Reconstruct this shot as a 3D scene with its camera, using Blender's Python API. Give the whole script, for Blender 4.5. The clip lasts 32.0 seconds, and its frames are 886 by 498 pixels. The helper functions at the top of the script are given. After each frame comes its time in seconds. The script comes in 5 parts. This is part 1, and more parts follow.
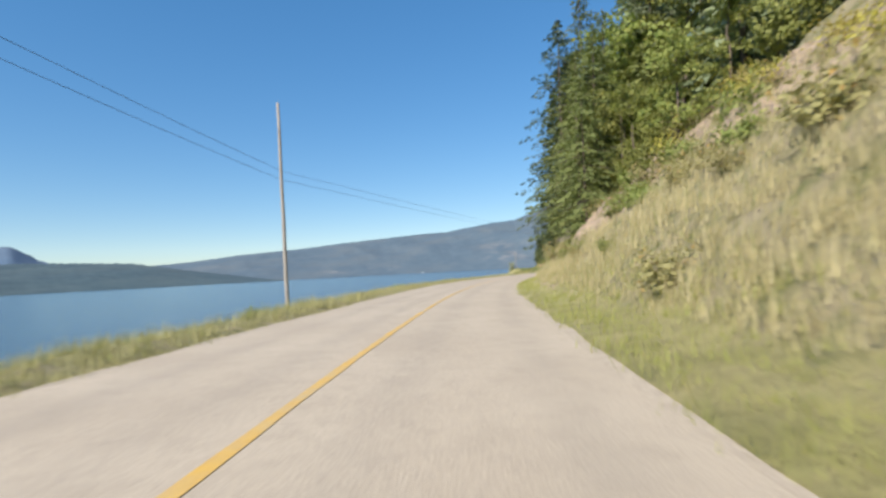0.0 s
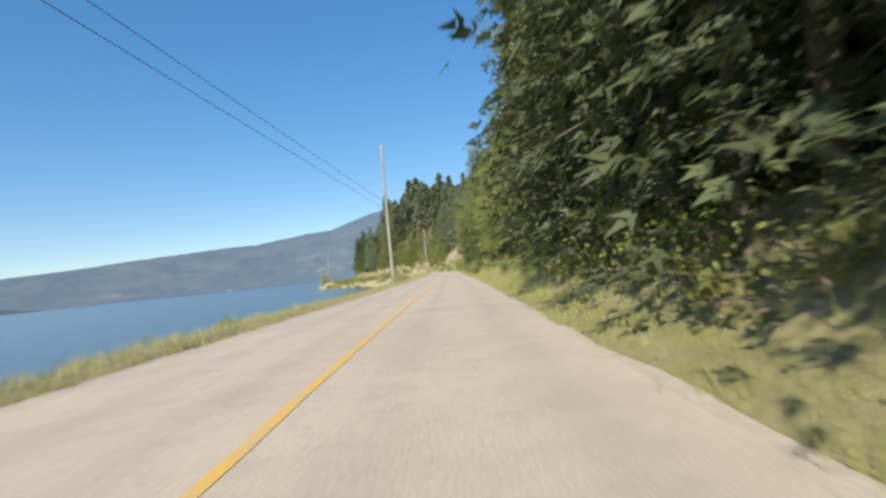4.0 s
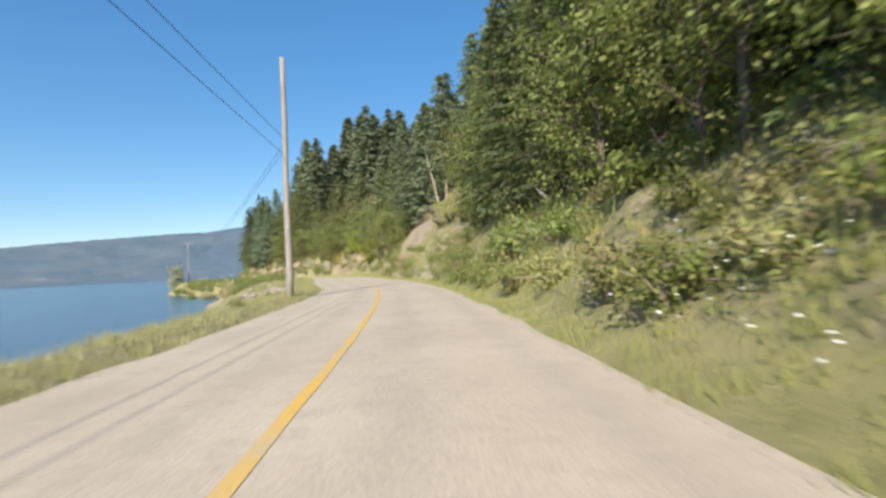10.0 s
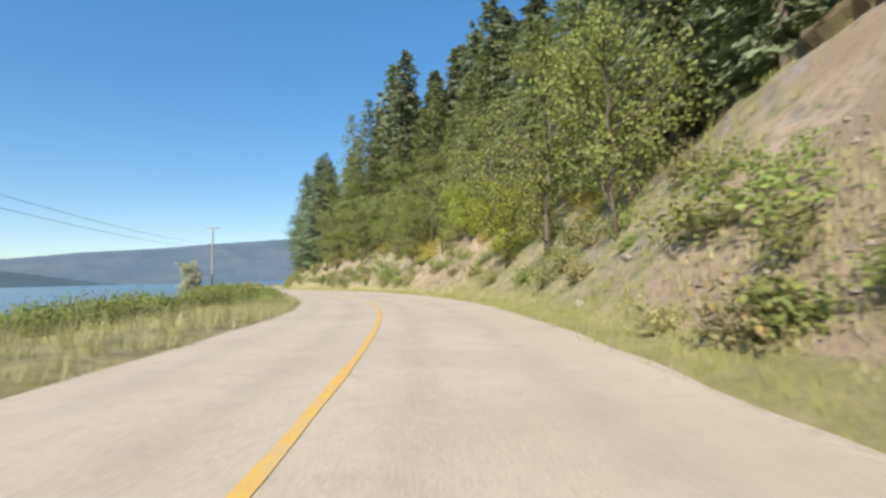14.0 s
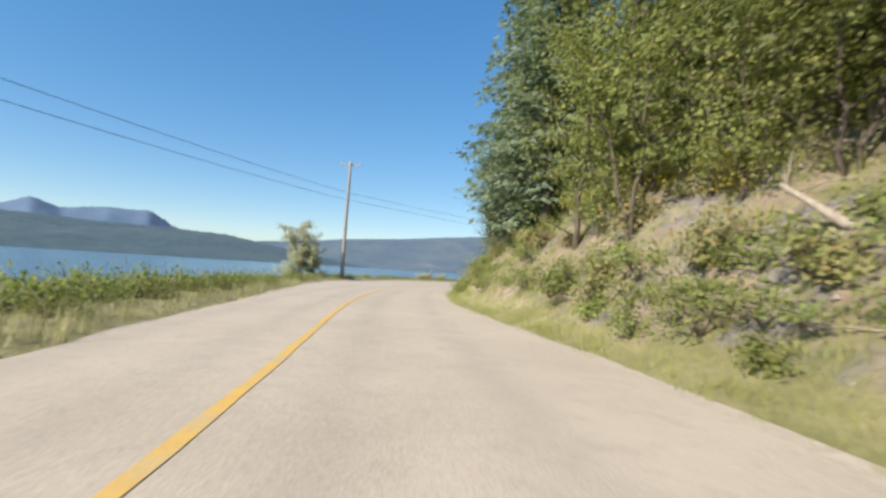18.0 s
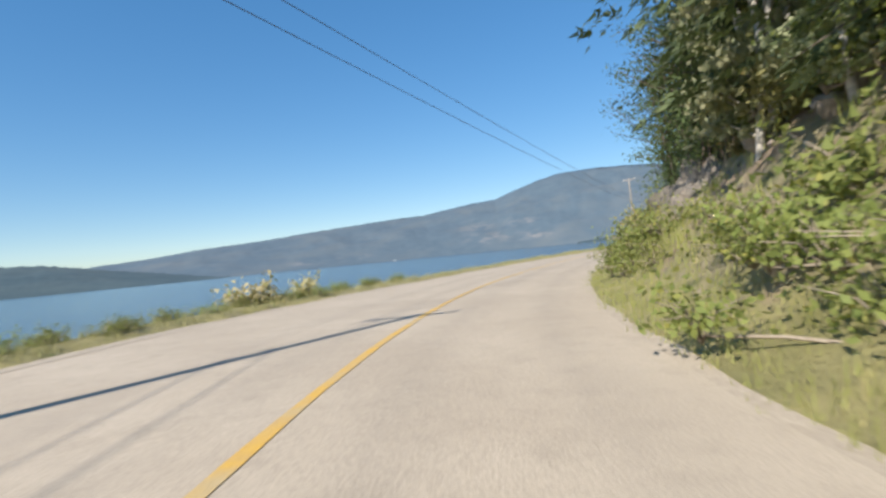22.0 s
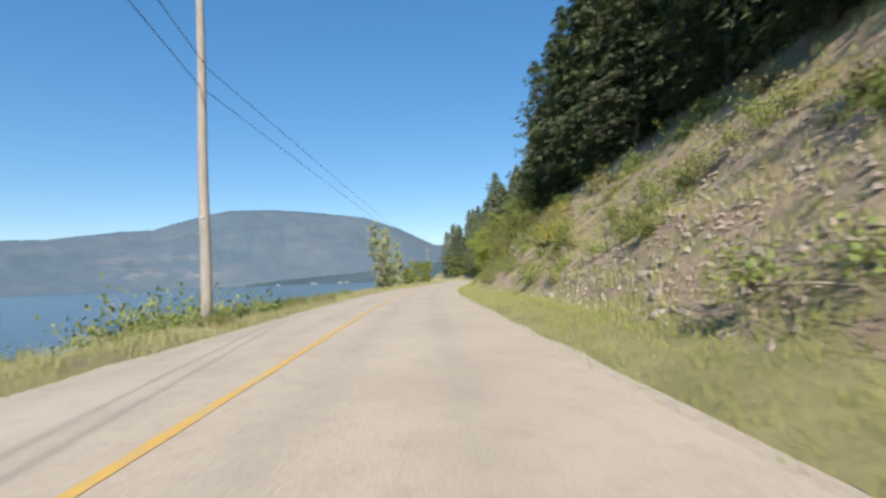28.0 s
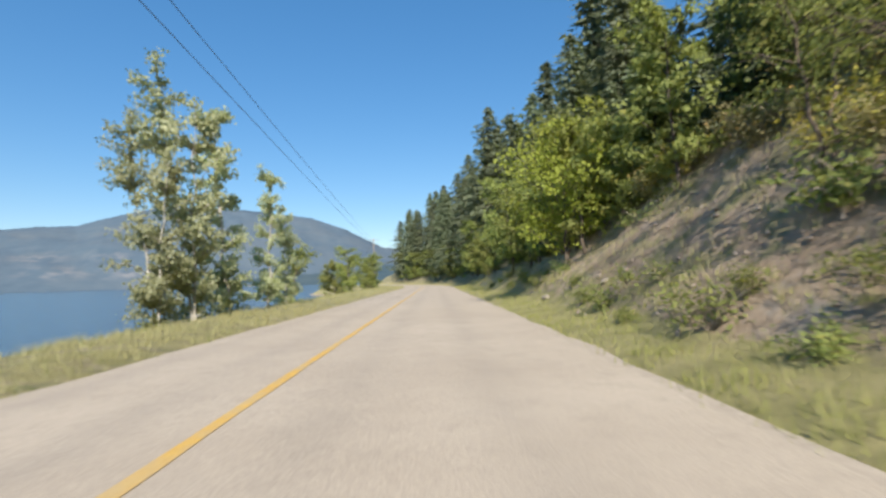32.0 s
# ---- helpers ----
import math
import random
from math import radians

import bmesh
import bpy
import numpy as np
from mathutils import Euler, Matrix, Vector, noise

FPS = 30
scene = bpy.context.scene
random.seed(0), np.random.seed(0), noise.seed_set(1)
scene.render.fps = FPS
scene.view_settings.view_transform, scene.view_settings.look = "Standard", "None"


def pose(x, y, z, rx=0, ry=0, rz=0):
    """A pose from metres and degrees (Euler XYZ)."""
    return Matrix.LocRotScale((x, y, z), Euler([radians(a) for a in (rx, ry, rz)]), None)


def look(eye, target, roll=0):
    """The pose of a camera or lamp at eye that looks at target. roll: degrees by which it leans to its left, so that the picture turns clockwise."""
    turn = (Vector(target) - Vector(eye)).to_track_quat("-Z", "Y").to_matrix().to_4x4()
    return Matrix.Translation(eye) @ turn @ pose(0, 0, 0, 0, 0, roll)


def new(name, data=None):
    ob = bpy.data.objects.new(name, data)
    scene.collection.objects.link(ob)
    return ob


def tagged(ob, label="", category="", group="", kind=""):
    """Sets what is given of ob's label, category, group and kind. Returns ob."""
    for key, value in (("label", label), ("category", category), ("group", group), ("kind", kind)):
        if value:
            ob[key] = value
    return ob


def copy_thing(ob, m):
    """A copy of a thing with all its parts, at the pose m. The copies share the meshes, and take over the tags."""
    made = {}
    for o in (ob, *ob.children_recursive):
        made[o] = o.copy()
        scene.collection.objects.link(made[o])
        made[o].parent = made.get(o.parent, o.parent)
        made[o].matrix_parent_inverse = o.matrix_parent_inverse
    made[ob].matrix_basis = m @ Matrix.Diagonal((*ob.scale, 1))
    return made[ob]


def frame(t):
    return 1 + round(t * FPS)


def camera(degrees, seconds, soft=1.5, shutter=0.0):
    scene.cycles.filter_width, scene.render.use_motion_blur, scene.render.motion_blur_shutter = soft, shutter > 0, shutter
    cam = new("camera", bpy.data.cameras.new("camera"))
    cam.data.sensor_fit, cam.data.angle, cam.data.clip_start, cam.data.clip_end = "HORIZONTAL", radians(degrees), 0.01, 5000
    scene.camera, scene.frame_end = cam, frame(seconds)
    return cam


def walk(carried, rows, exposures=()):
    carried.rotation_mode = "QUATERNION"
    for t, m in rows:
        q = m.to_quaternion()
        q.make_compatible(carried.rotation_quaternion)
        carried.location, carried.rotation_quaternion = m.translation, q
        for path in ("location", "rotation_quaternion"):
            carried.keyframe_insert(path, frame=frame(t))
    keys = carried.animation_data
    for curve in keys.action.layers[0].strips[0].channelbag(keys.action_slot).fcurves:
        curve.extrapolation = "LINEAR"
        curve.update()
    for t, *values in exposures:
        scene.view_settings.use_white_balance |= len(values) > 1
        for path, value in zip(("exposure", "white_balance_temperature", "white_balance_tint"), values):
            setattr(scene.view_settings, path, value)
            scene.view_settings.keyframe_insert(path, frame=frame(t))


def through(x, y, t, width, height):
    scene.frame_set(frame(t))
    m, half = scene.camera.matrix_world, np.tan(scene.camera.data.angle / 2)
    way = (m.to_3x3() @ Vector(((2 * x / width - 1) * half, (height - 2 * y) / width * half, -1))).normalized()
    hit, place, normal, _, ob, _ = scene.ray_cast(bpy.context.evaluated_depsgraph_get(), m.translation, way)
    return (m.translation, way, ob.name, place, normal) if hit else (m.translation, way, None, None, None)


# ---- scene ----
# ---------------- camera and drive ----------------
cam = camera(82.4, 32.0, soft=2.8, shutter=0.2)
ROWS = [
    (0.0, 17.93, -146.39, 1.20, 23.08, 2.52, 2.99),
    (0.5, 15.06, -138.49, 1.20, 22.24, 1.99, 3.64),
    (1.0, 12.42, -130.45, 1.20, 20.34, 1.79, 4.59),
    (1.5, 9.98, -122.46, 1.20, 17.94, 1.73, 5.57),
    (2.0, 7.85, -114.44, 1.20, 15.26, 1.66, 6.33),
    (2.5, 6.06, -106.31, 1.20, 11.98, 1.58, 6.55),
    (3.0, 4.65, -98.03, 1.20, 8.70, 1.70, 6.41),
    (3.5, 3.64, -89.64, 1.20, 5.60, 1.92, 6.05),
    (4.0, 2.99, -81.17, 1.20, 2.75, 2.14, 5.95),
    (4.5, 2.62, -72.68, 1.20, 0.23, 2.28, 6.10),
    (5.0, 2.37, -64.22, 1.20, -1.74, 2.30, 6.45),
    (5.5, 2.13, -55.74, 1.20, -2.82, 2.46, 6.05),
    (6.0, 1.79, -47.21, 1.20, -2.87, 2.44, 5.52),
    (6.5, 1.35, -38.95, 1.20, -2.92, 2.41, 4.57),
    (7.0, 0.98, -30.88, 1.20, -2.91, 2.36, 3.91),
    (7.5, 0.72, -23.02, 1.20, -2.72, 2.37, 3.35),
    (8.0, 0.51, -15.30, 1.20, -2.50, 2.35, 2.89),
    (8.5, 0.27, -7.64, 1.20, -2.35, 2.18, 2.86),
    (9.0, 0.00, 0.00, 1.20, -2.13, 2.08, 3.45),
    (9.5, -0.17, 7.63, 1.20, -2.09, 1.85, 3.32),
    (10.0, -0.33, 15.44, 1.20, -1.82, 1.73, 3.07),
    (10.5, -0.54, 23.26, 1.20, -1.13, 1.37, 4.01),
    (11.0, -0.92, 30.96, 1.20, -0.07, 1.56, 4.78),
    (11.5, -1.60, 38.35, 1.20, 1.42, 2.13, 4.68),
    (12.0, -2.47, 45.26, 1.20, 3.37, 2.63, 4.48),
    (12.5, -3.54, 51.62, 1.20, 5.18, 3.03, 3.90),
    (13.0, -4.95, 57.53, 1.20, 7.05, 3.15, 3.00),
    (13.5, -6.46, 63.31, 1.20, 8.95, 3.12, 2.19),
    (14.0, -7.69, 69.27, 1.20, 10.87, 3.12, 1.23),
    (14.5, -9.03, 75.29, 1.20, 12.83, 3.12, 0.23),
    (15.0, -10.57, 81.25, 1.20, 15.02, 3.14, -0.78),
    (15.5, -12.39, 87.06, 1.20, 17.83, 3.19, -1.78),
    (16.0, -14.63, 92.56, 1.20, 21.90, 3.29, -2.76),
    (16.5, -17.35, 97.75, 1.20, 25.71, 3.56, -3.07),
    (17.0, -20.42, 102.59, 1.20, 29.38, 3.31, -3.10),
    (17.5, -23.67, 107.11, 1.20, 32.80, 2.96, -3.35),
    (18.0, -27.00, 111.41, 1.20, 35.74, 2.57, -3.58),
    (18.5, -30.38, 115.53, 1.20, 38.00, 1.95, -2.96),
    (19.0, -33.94, 119.65, 1.20, 39.73, 1.37, -1.03),
    (19.5, -37.47, 123.80, 1.20, 40.04, 1.40, 0.69),
    (20.0, -40.63, 127.79, 1.20, 38.65, 1.07, 1.55),
    (20.5, -43.54, 131.85, 1.20, 35.77, 0.52, 2.59),
    (21.0, -46.20, 135.88, 1.20, 31.94, 0.80, 4.66),
    (21.5, -48.54, 139.96, 1.20, 26.95, 0.73, 5.28),
    (22.0, -50.41, 144.18, 1.20, 21.34, 0.74, 5.54),
    (22.5, -51.93, 148.63, 1.20, 15.64, 0.60, 6.15),
    (23.0, -53.05, 153.27, 1.20, 10.39, 0.68, 6.51),
    (23.5, -53.82, 158.35, 1.20, 4.93, 1.14, 6.13),
    (24.0, -54.12, 163.85, 1.20, -0.25, 1.83, 5.52),
    (24.5, -54.02, 169.78, 1.20, -4.67, 2.74, 5.29),
    (25.0, -53.73, 176.07, 1.20, -7.15, 3.18, 5.23),
    (25.5, -53.20, 182.58, 1.20, -9.07, 3.31, 5.19),
    (26.0, -52.46, 189.18, 1.20, -11.05, 3.27, 5.03),
    (26.5, -51.52, 195.77, 1.20, -12.91, 3.24, 4.65),
    (27.0, -50.48, 202.26, 1.20, -13.60, 3.36, 3.91),
    (27.5, -49.45, 208.61, 1.20, -14.14, 3.30, 3.13),
    (28.0, -48.23, 215.00, 1.20, -14.62, 3.21, 2.36),
    (28.5, -46.78, 221.49, 1.20, -14.89, 3.32, 1.65),
    (29.0, -45.52, 227.84, 1.20, -15.35, 3.46, 1.32),
    (29.5, -44.21, 233.98, 1.20, -15.79, 3.35, 0.76),
    (30.0, -42.95, 240.03, 1.20, -16.12, 3.31, 0.55),
    (30.5, -41.71, 245.99, 1.20, -16.71, 3.44, 0.63),
    (31.0, -40.24, 251.87, 1.20, -17.65, 3.50, 0.92),
    (31.5, -38.52, 257.73, 1.20, -18.93, 3.47, 1.30),
    (32.0, -36.59, 263.62, 1.20, -20.44, 3.43, 1.65),
]
walk(cam, [(t, pose(x, y, z, 90 + p, r, w)) for t, x, y, z, w, p, r in ROWS], ((0, 0.8), (2.5, 0.8), (5, 0.83), (9, 0.88), (13, 0.92), (17, 0.9), (19, 0.84), (21, 0.8), (32, 0.8)))

# ---------------- sky and sun ----------------
SUN_UP = radians(36)
SUN_FROM = Vector((-0.255, -0.967, 0)).normalized()
world = bpy.data.worlds.new("World")
scene.world = world
world.use_nodes = True
wn = world.node_tree.nodes
sky = wn.new("ShaderNodeTexSky")
sky.sky_type = "NISHITA"
sky.sun_disc = False
sky.sun_elevation = SUN_UP
sky.sun_rotation = math.atan2(SUN_FROM.x, SUN_FROM.y)
sky.air_density = 1.0
sky.dust_density = 0.0
sky.ozone_density = 3.0
even = wn.new("ShaderNodeGamma")
even.inputs["Gamma"].default_value = 0.62
deep = wn.new("ShaderNodeHueSaturation")
deep.inputs["Saturation"].default_value = 1.6
world.node_tree.links.new(sky.outputs[0], even.inputs[0])
world.node_tree.links.new(even.outputs[0], deep.inputs["Color"])
cool = wn.new("ShaderNodeMix")
cool.data_type, cool.blend_type = "RGBA", "MULTIPLY"
cool.inputs[0].default_value = 1.0
cool.inputs[7].default_value = (0.93, 0.985, 1.06, 1)
world.node_tree.links.new(deep.outputs[0], cool.inputs[6])
world.node_tree.links.new(cool.outputs[2], wn["Background"].inputs[0])
wn["Background"].inputs[1].default_value = 0.15
sun_data = bpy.data.lights.new("sun", "SUN")
sun_data.energy = 4.5
sun_data.angle = radians(0.7)
sun_data.color = (1.0, 0.93, 0.82)
sun_ob = new("sun", sun_data)
to_sun = (SUN_FROM * math.cos(SUN_UP) + Vector((0, 0, math.sin(SUN_UP))))
sun_ob.matrix_world = look(to_sun * 300, (0, 0, 0))

# ---------------- materials ----------------


def mat(name):
    m = bpy.data.materials.new(name)
    m.use_nodes = True
    nt = m.node_tree
    return m, nt, nt.nodes["Principled BSDF"]


def node(nt, kind, **sets):
    n = nt.nodes.new(kind)
    for k, v in sets.items():
        n.inputs[k].default_value = v
    return n


def coords(nt, scale=(1, 1, 1), local=False):
    g = nt.nodes.new("ShaderNodeTexCoord" if local else "ShaderNodeNewGeometry")
    mp = nt.nodes.new("ShaderNodeMapping")
    mp.inputs["Scale"].default_value = scale
    nt.links.new(g.outputs["Object" if local else "Position"], mp.inputs["Vector"])
    return mp.outputs[0]


def noise_fac(nt, scale, detail=6, rough=0.6, vec=None, lo=0.35, hi=0.65):
    n = node(nt, "ShaderNodeTexNoise", Scale=scale, Detail=detail, Roughness=rough)
    if vec is not None:
        nt.links.new(vec, n.inputs["Vector"])
    r = node(nt, "ShaderNodeMapRange")
    r.inputs["From Min"].default_value, r.inputs["From Max"].default_value = lo, hi
    nt.links.new(n.outputs["Fac"], r.inputs["Value"])
    return r.outputs[0]


def mix(nt, fac, a, b, how="MIX"):
    m = nt.nodes.new("ShaderNodeMix")
    m.data_type = "RGBA"
    m.blend_type = how
    for sock, val in ((m.inputs[0], fac), (m.inputs[6], a), (m.inputs[7], b)):
        if isinstance(val, (int, float)):
            sock.default_value = val
        elif isinstance(val, tuple):
            sock.default_value = (*val, 1)
        else:
            nt.links.new(val, sock)
    return m.outputs[2]


def bump(nt, bsdf, height, strength, dist):
    b = node(nt, "ShaderNodeBump", Strength=strength, Distance=dist)
    nt.links.new(height, b.inputs["Height"])
    nt.links.new(b.outputs[0], bsdf.inputs["Normal"])


def surface(name, c1, c2, scale, rough=0.85, fine=None, bump_at=None, bump_str=0.4, bump_dist=0.02, local=False, stretch=(1, 1, 1), metal=0.0, c3=None):
    m, nt, b = mat(name)
    v = coords(nt, stretch, local)
    col = mix(nt, noise_fac(nt, scale, vec=v), c1, c2)
    if c3:
        col = mix(nt, noise_fac(nt, scale * 0.23, vec=v, lo=0.45, hi=0.7), col, c3)
    if fine:
        n2 = noise_fac(nt, fine, 3, vec=v)
        col = mix(nt, 0.35, col, mix(nt, n2, (0.25, 0.25, 0.25), (1, 1, 1)), "MULTIPLY")
    nt.links.new(col, b.inputs["Base Color"])
    b.inputs["Roughness"].default_value = rough
    b.inputs["Metallic"].default_value = metal
    if bump_at:
        bump(nt, b, noise_fac(nt, bump_at, 6, vec=v, lo=0, hi=1), bump_str, bump_dist)
    return m


def foliage(name, dark, light, warm=None, through=0.35):
    """Leaf material with a shade of its own for each leaf and each plant."""
    m, nt, b = mat(name)
    geo = nt.nodes.new("ShaderNodeNewGeometry")
    info = nt.nodes.new("ShaderNodeObjectInfo")
    col = mix(nt, geo.outputs["Random Per Island"], dark, light)
    col = mix(nt, noise_fac(nt, 0.7, 2, vec=coords(nt)), col, tuple(0.5 * (a + c) for a, c in zip(dark, light)))
    hsv = nt.nodes.new("ShaderNodeHueSaturation")
    for out, sock, lo, hi in ((info.outputs["Random"], "Value", 0.75, 1.25), (info.outputs["Random"], "Hue", 0.485, 0.515)):
        r = node(nt, "ShaderNodeMapRange")
        r.inputs["To Min"].default_value, r.inputs["To Max"].default_value = lo, hi
        nt.links.new(out, r.inputs["Value"])
        nt.links.new(r.outputs[0], hsv.inputs[sock])
    nt.links.new(col, hsv.inputs["Color"])
    col = hsv.outputs[0]
    if warm:
        pick = node(nt, "ShaderNodeMapRange")
        pick.inputs["From Min"].default_value, pick.inputs["From Max"].default_value = 0.92, 0.96
        nt.links.new(geo.outputs["Random Per Island"], pick.inputs["Value"])
        col = mix(nt, pick.outputs[0], col, warm)
    nt.links.new(col, b.inputs["Base Color"])
    b.inputs["Roughness"].default_value = 0.65
    b.inputs["Specular IOR Level"].default_value = 0.3
    tr = nt.nodes.new("ShaderNodeBsdfTranslucent")
    bright = mix(nt, 1.0, col, (1.2, 1.2, 0.75), "MULTIPLY")
    nt.links.new(bright, tr.inputs["Color"])
    ms = nt.nodes.new("ShaderNodeMixShader")
    ms.inputs[0].default_value = through
    nt.links.new(b.outputs[0], ms.inputs[1])
    nt.links.new(tr.outputs[0], ms.inputs[2])
    nt.links.new(ms.outputs[0], nt.nodes["Material Output"].inputs[0])
    return m


def road_material():
    m, nt, b = mat("worn_chipseal_asphalt")
    v = coords(nt)
    col = mix(nt, noise_fac(nt, 0.35, 4, vec=v), (0.425, 0.352, 0.272), (0.485, 0.407, 0.318))
    col = mix(nt, noise_fac(nt, 2.6, 5, vec=v, lo=0.5, hi=0.8), col, (0.39, 0.325, 0.252))
    at = nt.nodes.new("ShaderNodeAttribute")
    at.attribute_name = "wheel"
    wheel = nt.nodes.new("ShaderNodeMath")
    wheel.operation = "MULTIPLY"
    nt.links.new(at.outputs["Fac"], wheel.inputs[0])
    nt.links.new(noise_fac(nt, 0.8, 4, vec=v, lo=0.2, hi=0.7), wheel.inputs[1])
    col = mix(nt, wheel.outputs[0], col, (0.335, 0.282, 0.225))
    grain = noise_fac(nt, 55, 2, vec=v)
    col = mix(nt, 0.4, col, mix(nt, grain, (0.45, 0.45, 0.45), (1.25, 1.25, 1.25)), "MULTIPLY")
    nt.links.new(col, b.inputs["Base Color"])
    b.inputs["Roughness"].default_value = 0.9
    bump(nt, b, grain, 0.3, 0.006)
    return m


def ground_material():
    """Grass, forest litter, bare soil and rock, each where the ground's own marks say."""
    m, nt, b = mat("bank_ground")
    v = coords(nt)

    def mark(name):
        a = nt.nodes.new("ShaderNodeAttribute")
        a.attribute_name = name
        return a.outputs["Fac"]
    grass = mix(nt, noise_fac(nt, 0.5, 5, vec=v), (0.28, 0.24, 0.125), (0.42, 0.35, 0.215))
    grass = mix(nt, noise_fac(nt, 1.9, 5, vec=v, lo=0.45, hi=0.7), grass, (0.155, 0.175, 0.052))
    litter = mix(nt, noise_fac(nt, 1.2, 6, vec=v), (0.075, 0.065, 0.035), (0.15, 0.125, 0.06))
    soil = mix(nt, noise_fac(nt, 0.4, 6, vec=v), (0.38, 0.275, 0.188), (0.525, 0.402, 0.285))
    soil = mix(nt, noise_fac(nt, 3.5, 6, vec=v, lo=0.48, hi=0.66), soil, (0.33, 0.242, 0.158))
    soil = mix(nt, noise_fac(nt, 0.16, 3, vec=v, lo=0.5, hi=0.7), soil, (0.36, 0.275, 0.185))
    vor = node(nt, "ShaderNodeTexVoronoi", Scale=7.0)
    nt.links.new(v, vor.inputs["Vector"])
    stones = node(nt, "ShaderNodeMapRange")
    stones.inputs["From Min"].default_value, stones.inputs["From Max"].default_value = 0.12, 0.3
    stones.inputs["To Min"].default_value, stones.inputs["To Max"].default_value = 0.45, 0.0
    nt.links.new(vor.outputs["Distance"], stones.inputs["Value"])
    soil = mix(nt, stones.outputs[0], soil, mix(nt, vor.outputs["Color"], (0.22, 0.175, 0.125), (0.52, 0.44, 0.34)))
    rock = mix(nt, noise_fac(nt, 1.4, 8, vec=v), (0.16, 0.14, 0.125), (0.42, 0.37, 0.32))

    def edge(name, scale):
        """a mark with a ragged border"""
        add = nt.nodes.new("ShaderNodeMath")
        add.operation = "ADD"
        nt.links.new(mark(name), add.inputs[0])
        nt.links.new(noise_fac(nt, scale, 6, vec=v, lo=0.2, hi=0.8), add.inputs[1])
        r = node(nt, "ShaderNodeMapRange")
        r.inputs["From Min"].default_value, r.inputs["From Max"].default_value = 0.9, 1.1
        nt.links.new(add.outputs[0], r.inputs["Value"])
        return r.outputs[0]
    lawn = mix(nt, noise_fac(nt, 0.9, 5, vec=v), (0.28, 0.258, 0.097), (0.43, 0.372, 0.17))
    grass = mix(nt, edge("verge", 1.3), grass, lawn)
    col = mix(nt, edge("forest", 0.6), grass, litter)
    col = mix(nt, edge("bare", 0.9), col, soil)
    col = mix(nt, edge("rock", 0.8), col, rock)
    nt.links.new(col, b.inputs["Base Color"])
    b.inputs["Roughness"].default_value = 0.95
    h = mix(nt, 0.5, noise_fac(nt, 1.3, 9, 0.7, vec=v, lo=0, hi=1), noise_fac(nt, 11, 6, 0.7, vec=v, lo=0, hi=1))
    bump(nt, b, h, 0.9, 0.35)
    return m


def water_material():
    m, nt, b = mat("lake_water")
    v = coords(nt, (1, 1, 1))
    b.inputs["Base Color"].default_value = (0.05, 0.092, 0.135, 1)
    b.inputs["Roughness"].default_value = 0.16
    b.inputs["IOR"].default_value = 1.33
    h = mix(nt, 0.45, noise_fac(nt, 0.9, 4, vec=v, lo=0, hi=1), noise_fac(nt, 0.08, 3, vec=v, lo=0, hi=1))
    bump(nt, b, h, 0.55, 0.5)
    return m


def far_forest(name, c1, c2, c3, scale):
    return surface(name, c1, c2, scale, rough=1.0, c3=c3)


def mountain_material():
    """Forested slopes with stands of two shades and paler open clearings where the land's own mark says, all with
    distance haze mixed into the colours.
    """
    m, nt, b = mat("haze_tinted_mountain")
    v = coords(nt)
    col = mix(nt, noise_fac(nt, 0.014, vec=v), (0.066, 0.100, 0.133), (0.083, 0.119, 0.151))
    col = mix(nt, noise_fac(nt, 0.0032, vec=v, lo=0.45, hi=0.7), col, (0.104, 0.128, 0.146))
    a = nt.nodes.new("ShaderNodeAttribute")
    a.attribute_name = "clearing"
    k = nt.nodes.new("ShaderNodeMath")
    k.operation = "MULTIPLY"
    nt.links.new(a.outputs["Fac"], k.inputs[0])
    nt.links.new(noise_fac(nt, 0.011, 5, vec=v, lo=0.46, hi=0.6), k.inputs[1])
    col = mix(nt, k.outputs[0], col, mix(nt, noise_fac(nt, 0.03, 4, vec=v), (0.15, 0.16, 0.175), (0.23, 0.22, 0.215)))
    nt.links.new(col, b.inputs["Base Color"])
    b.inputs["Roughness"].default_value = 1.0
    return m


M_ROAD = road_material()
M_GROUND = ground_material()
M_WATER = water_material()
M_YELLOW = surface("worn_yellow_paint", (0.70, 0.42, 0.07), (0.60, 0.38, 0.12), 7, 0.8, fine=60, c3=(0.52, 0.40, 0.22))
M_GRAVEL = surface("shoulder_gravel", (0.50, 0.42, 0.33), (0.42, 0.35, 0.27), 6, 0.95, fine=40, bump_at=30, bump_dist=0.008)
M_POLE = surface("grey_weathered_wood", (0.37, 0.335, 0.295), (0.26, 0.235, 0.21), 3, 0.85, fine=20, bump_at=18, bump_dist=0.01, local=True, stretch=(6, 6, 0.5))
M_PORCELAIN = surface("grey_porcelain", (0.5, 0.5, 0.5), (0.42, 0.42, 0.43), 20, 0.25)
M_STEEL = surface("galvanised_steel", (0.4, 0.4, 0.4), (0.3, 0.3, 0.3), 30, 0.45, metal=0.9)
M_WIRE = surface("weathered_cable", (0.05, 0.05, 0.055), (0.08, 0.08, 0.08), 5, 0.6)
M_BARK = surface("dark_conifer_bark", (0.10, 0.075, 0.055), (0.17, 0.135, 0.105), 6, 0.95, fine=30, bump_at=14, bump_dist=0.03, local=True, stretch=(3, 3, 0.6))
M_BIRCH = surface("pale_birch_bark", (0.60, 0.56, 0.50), (0.48, 0.44, 0.38), 3, 0.8, local=True, stretch=(1, 1, 4), c3=(0.10, 0.085, 0.07))
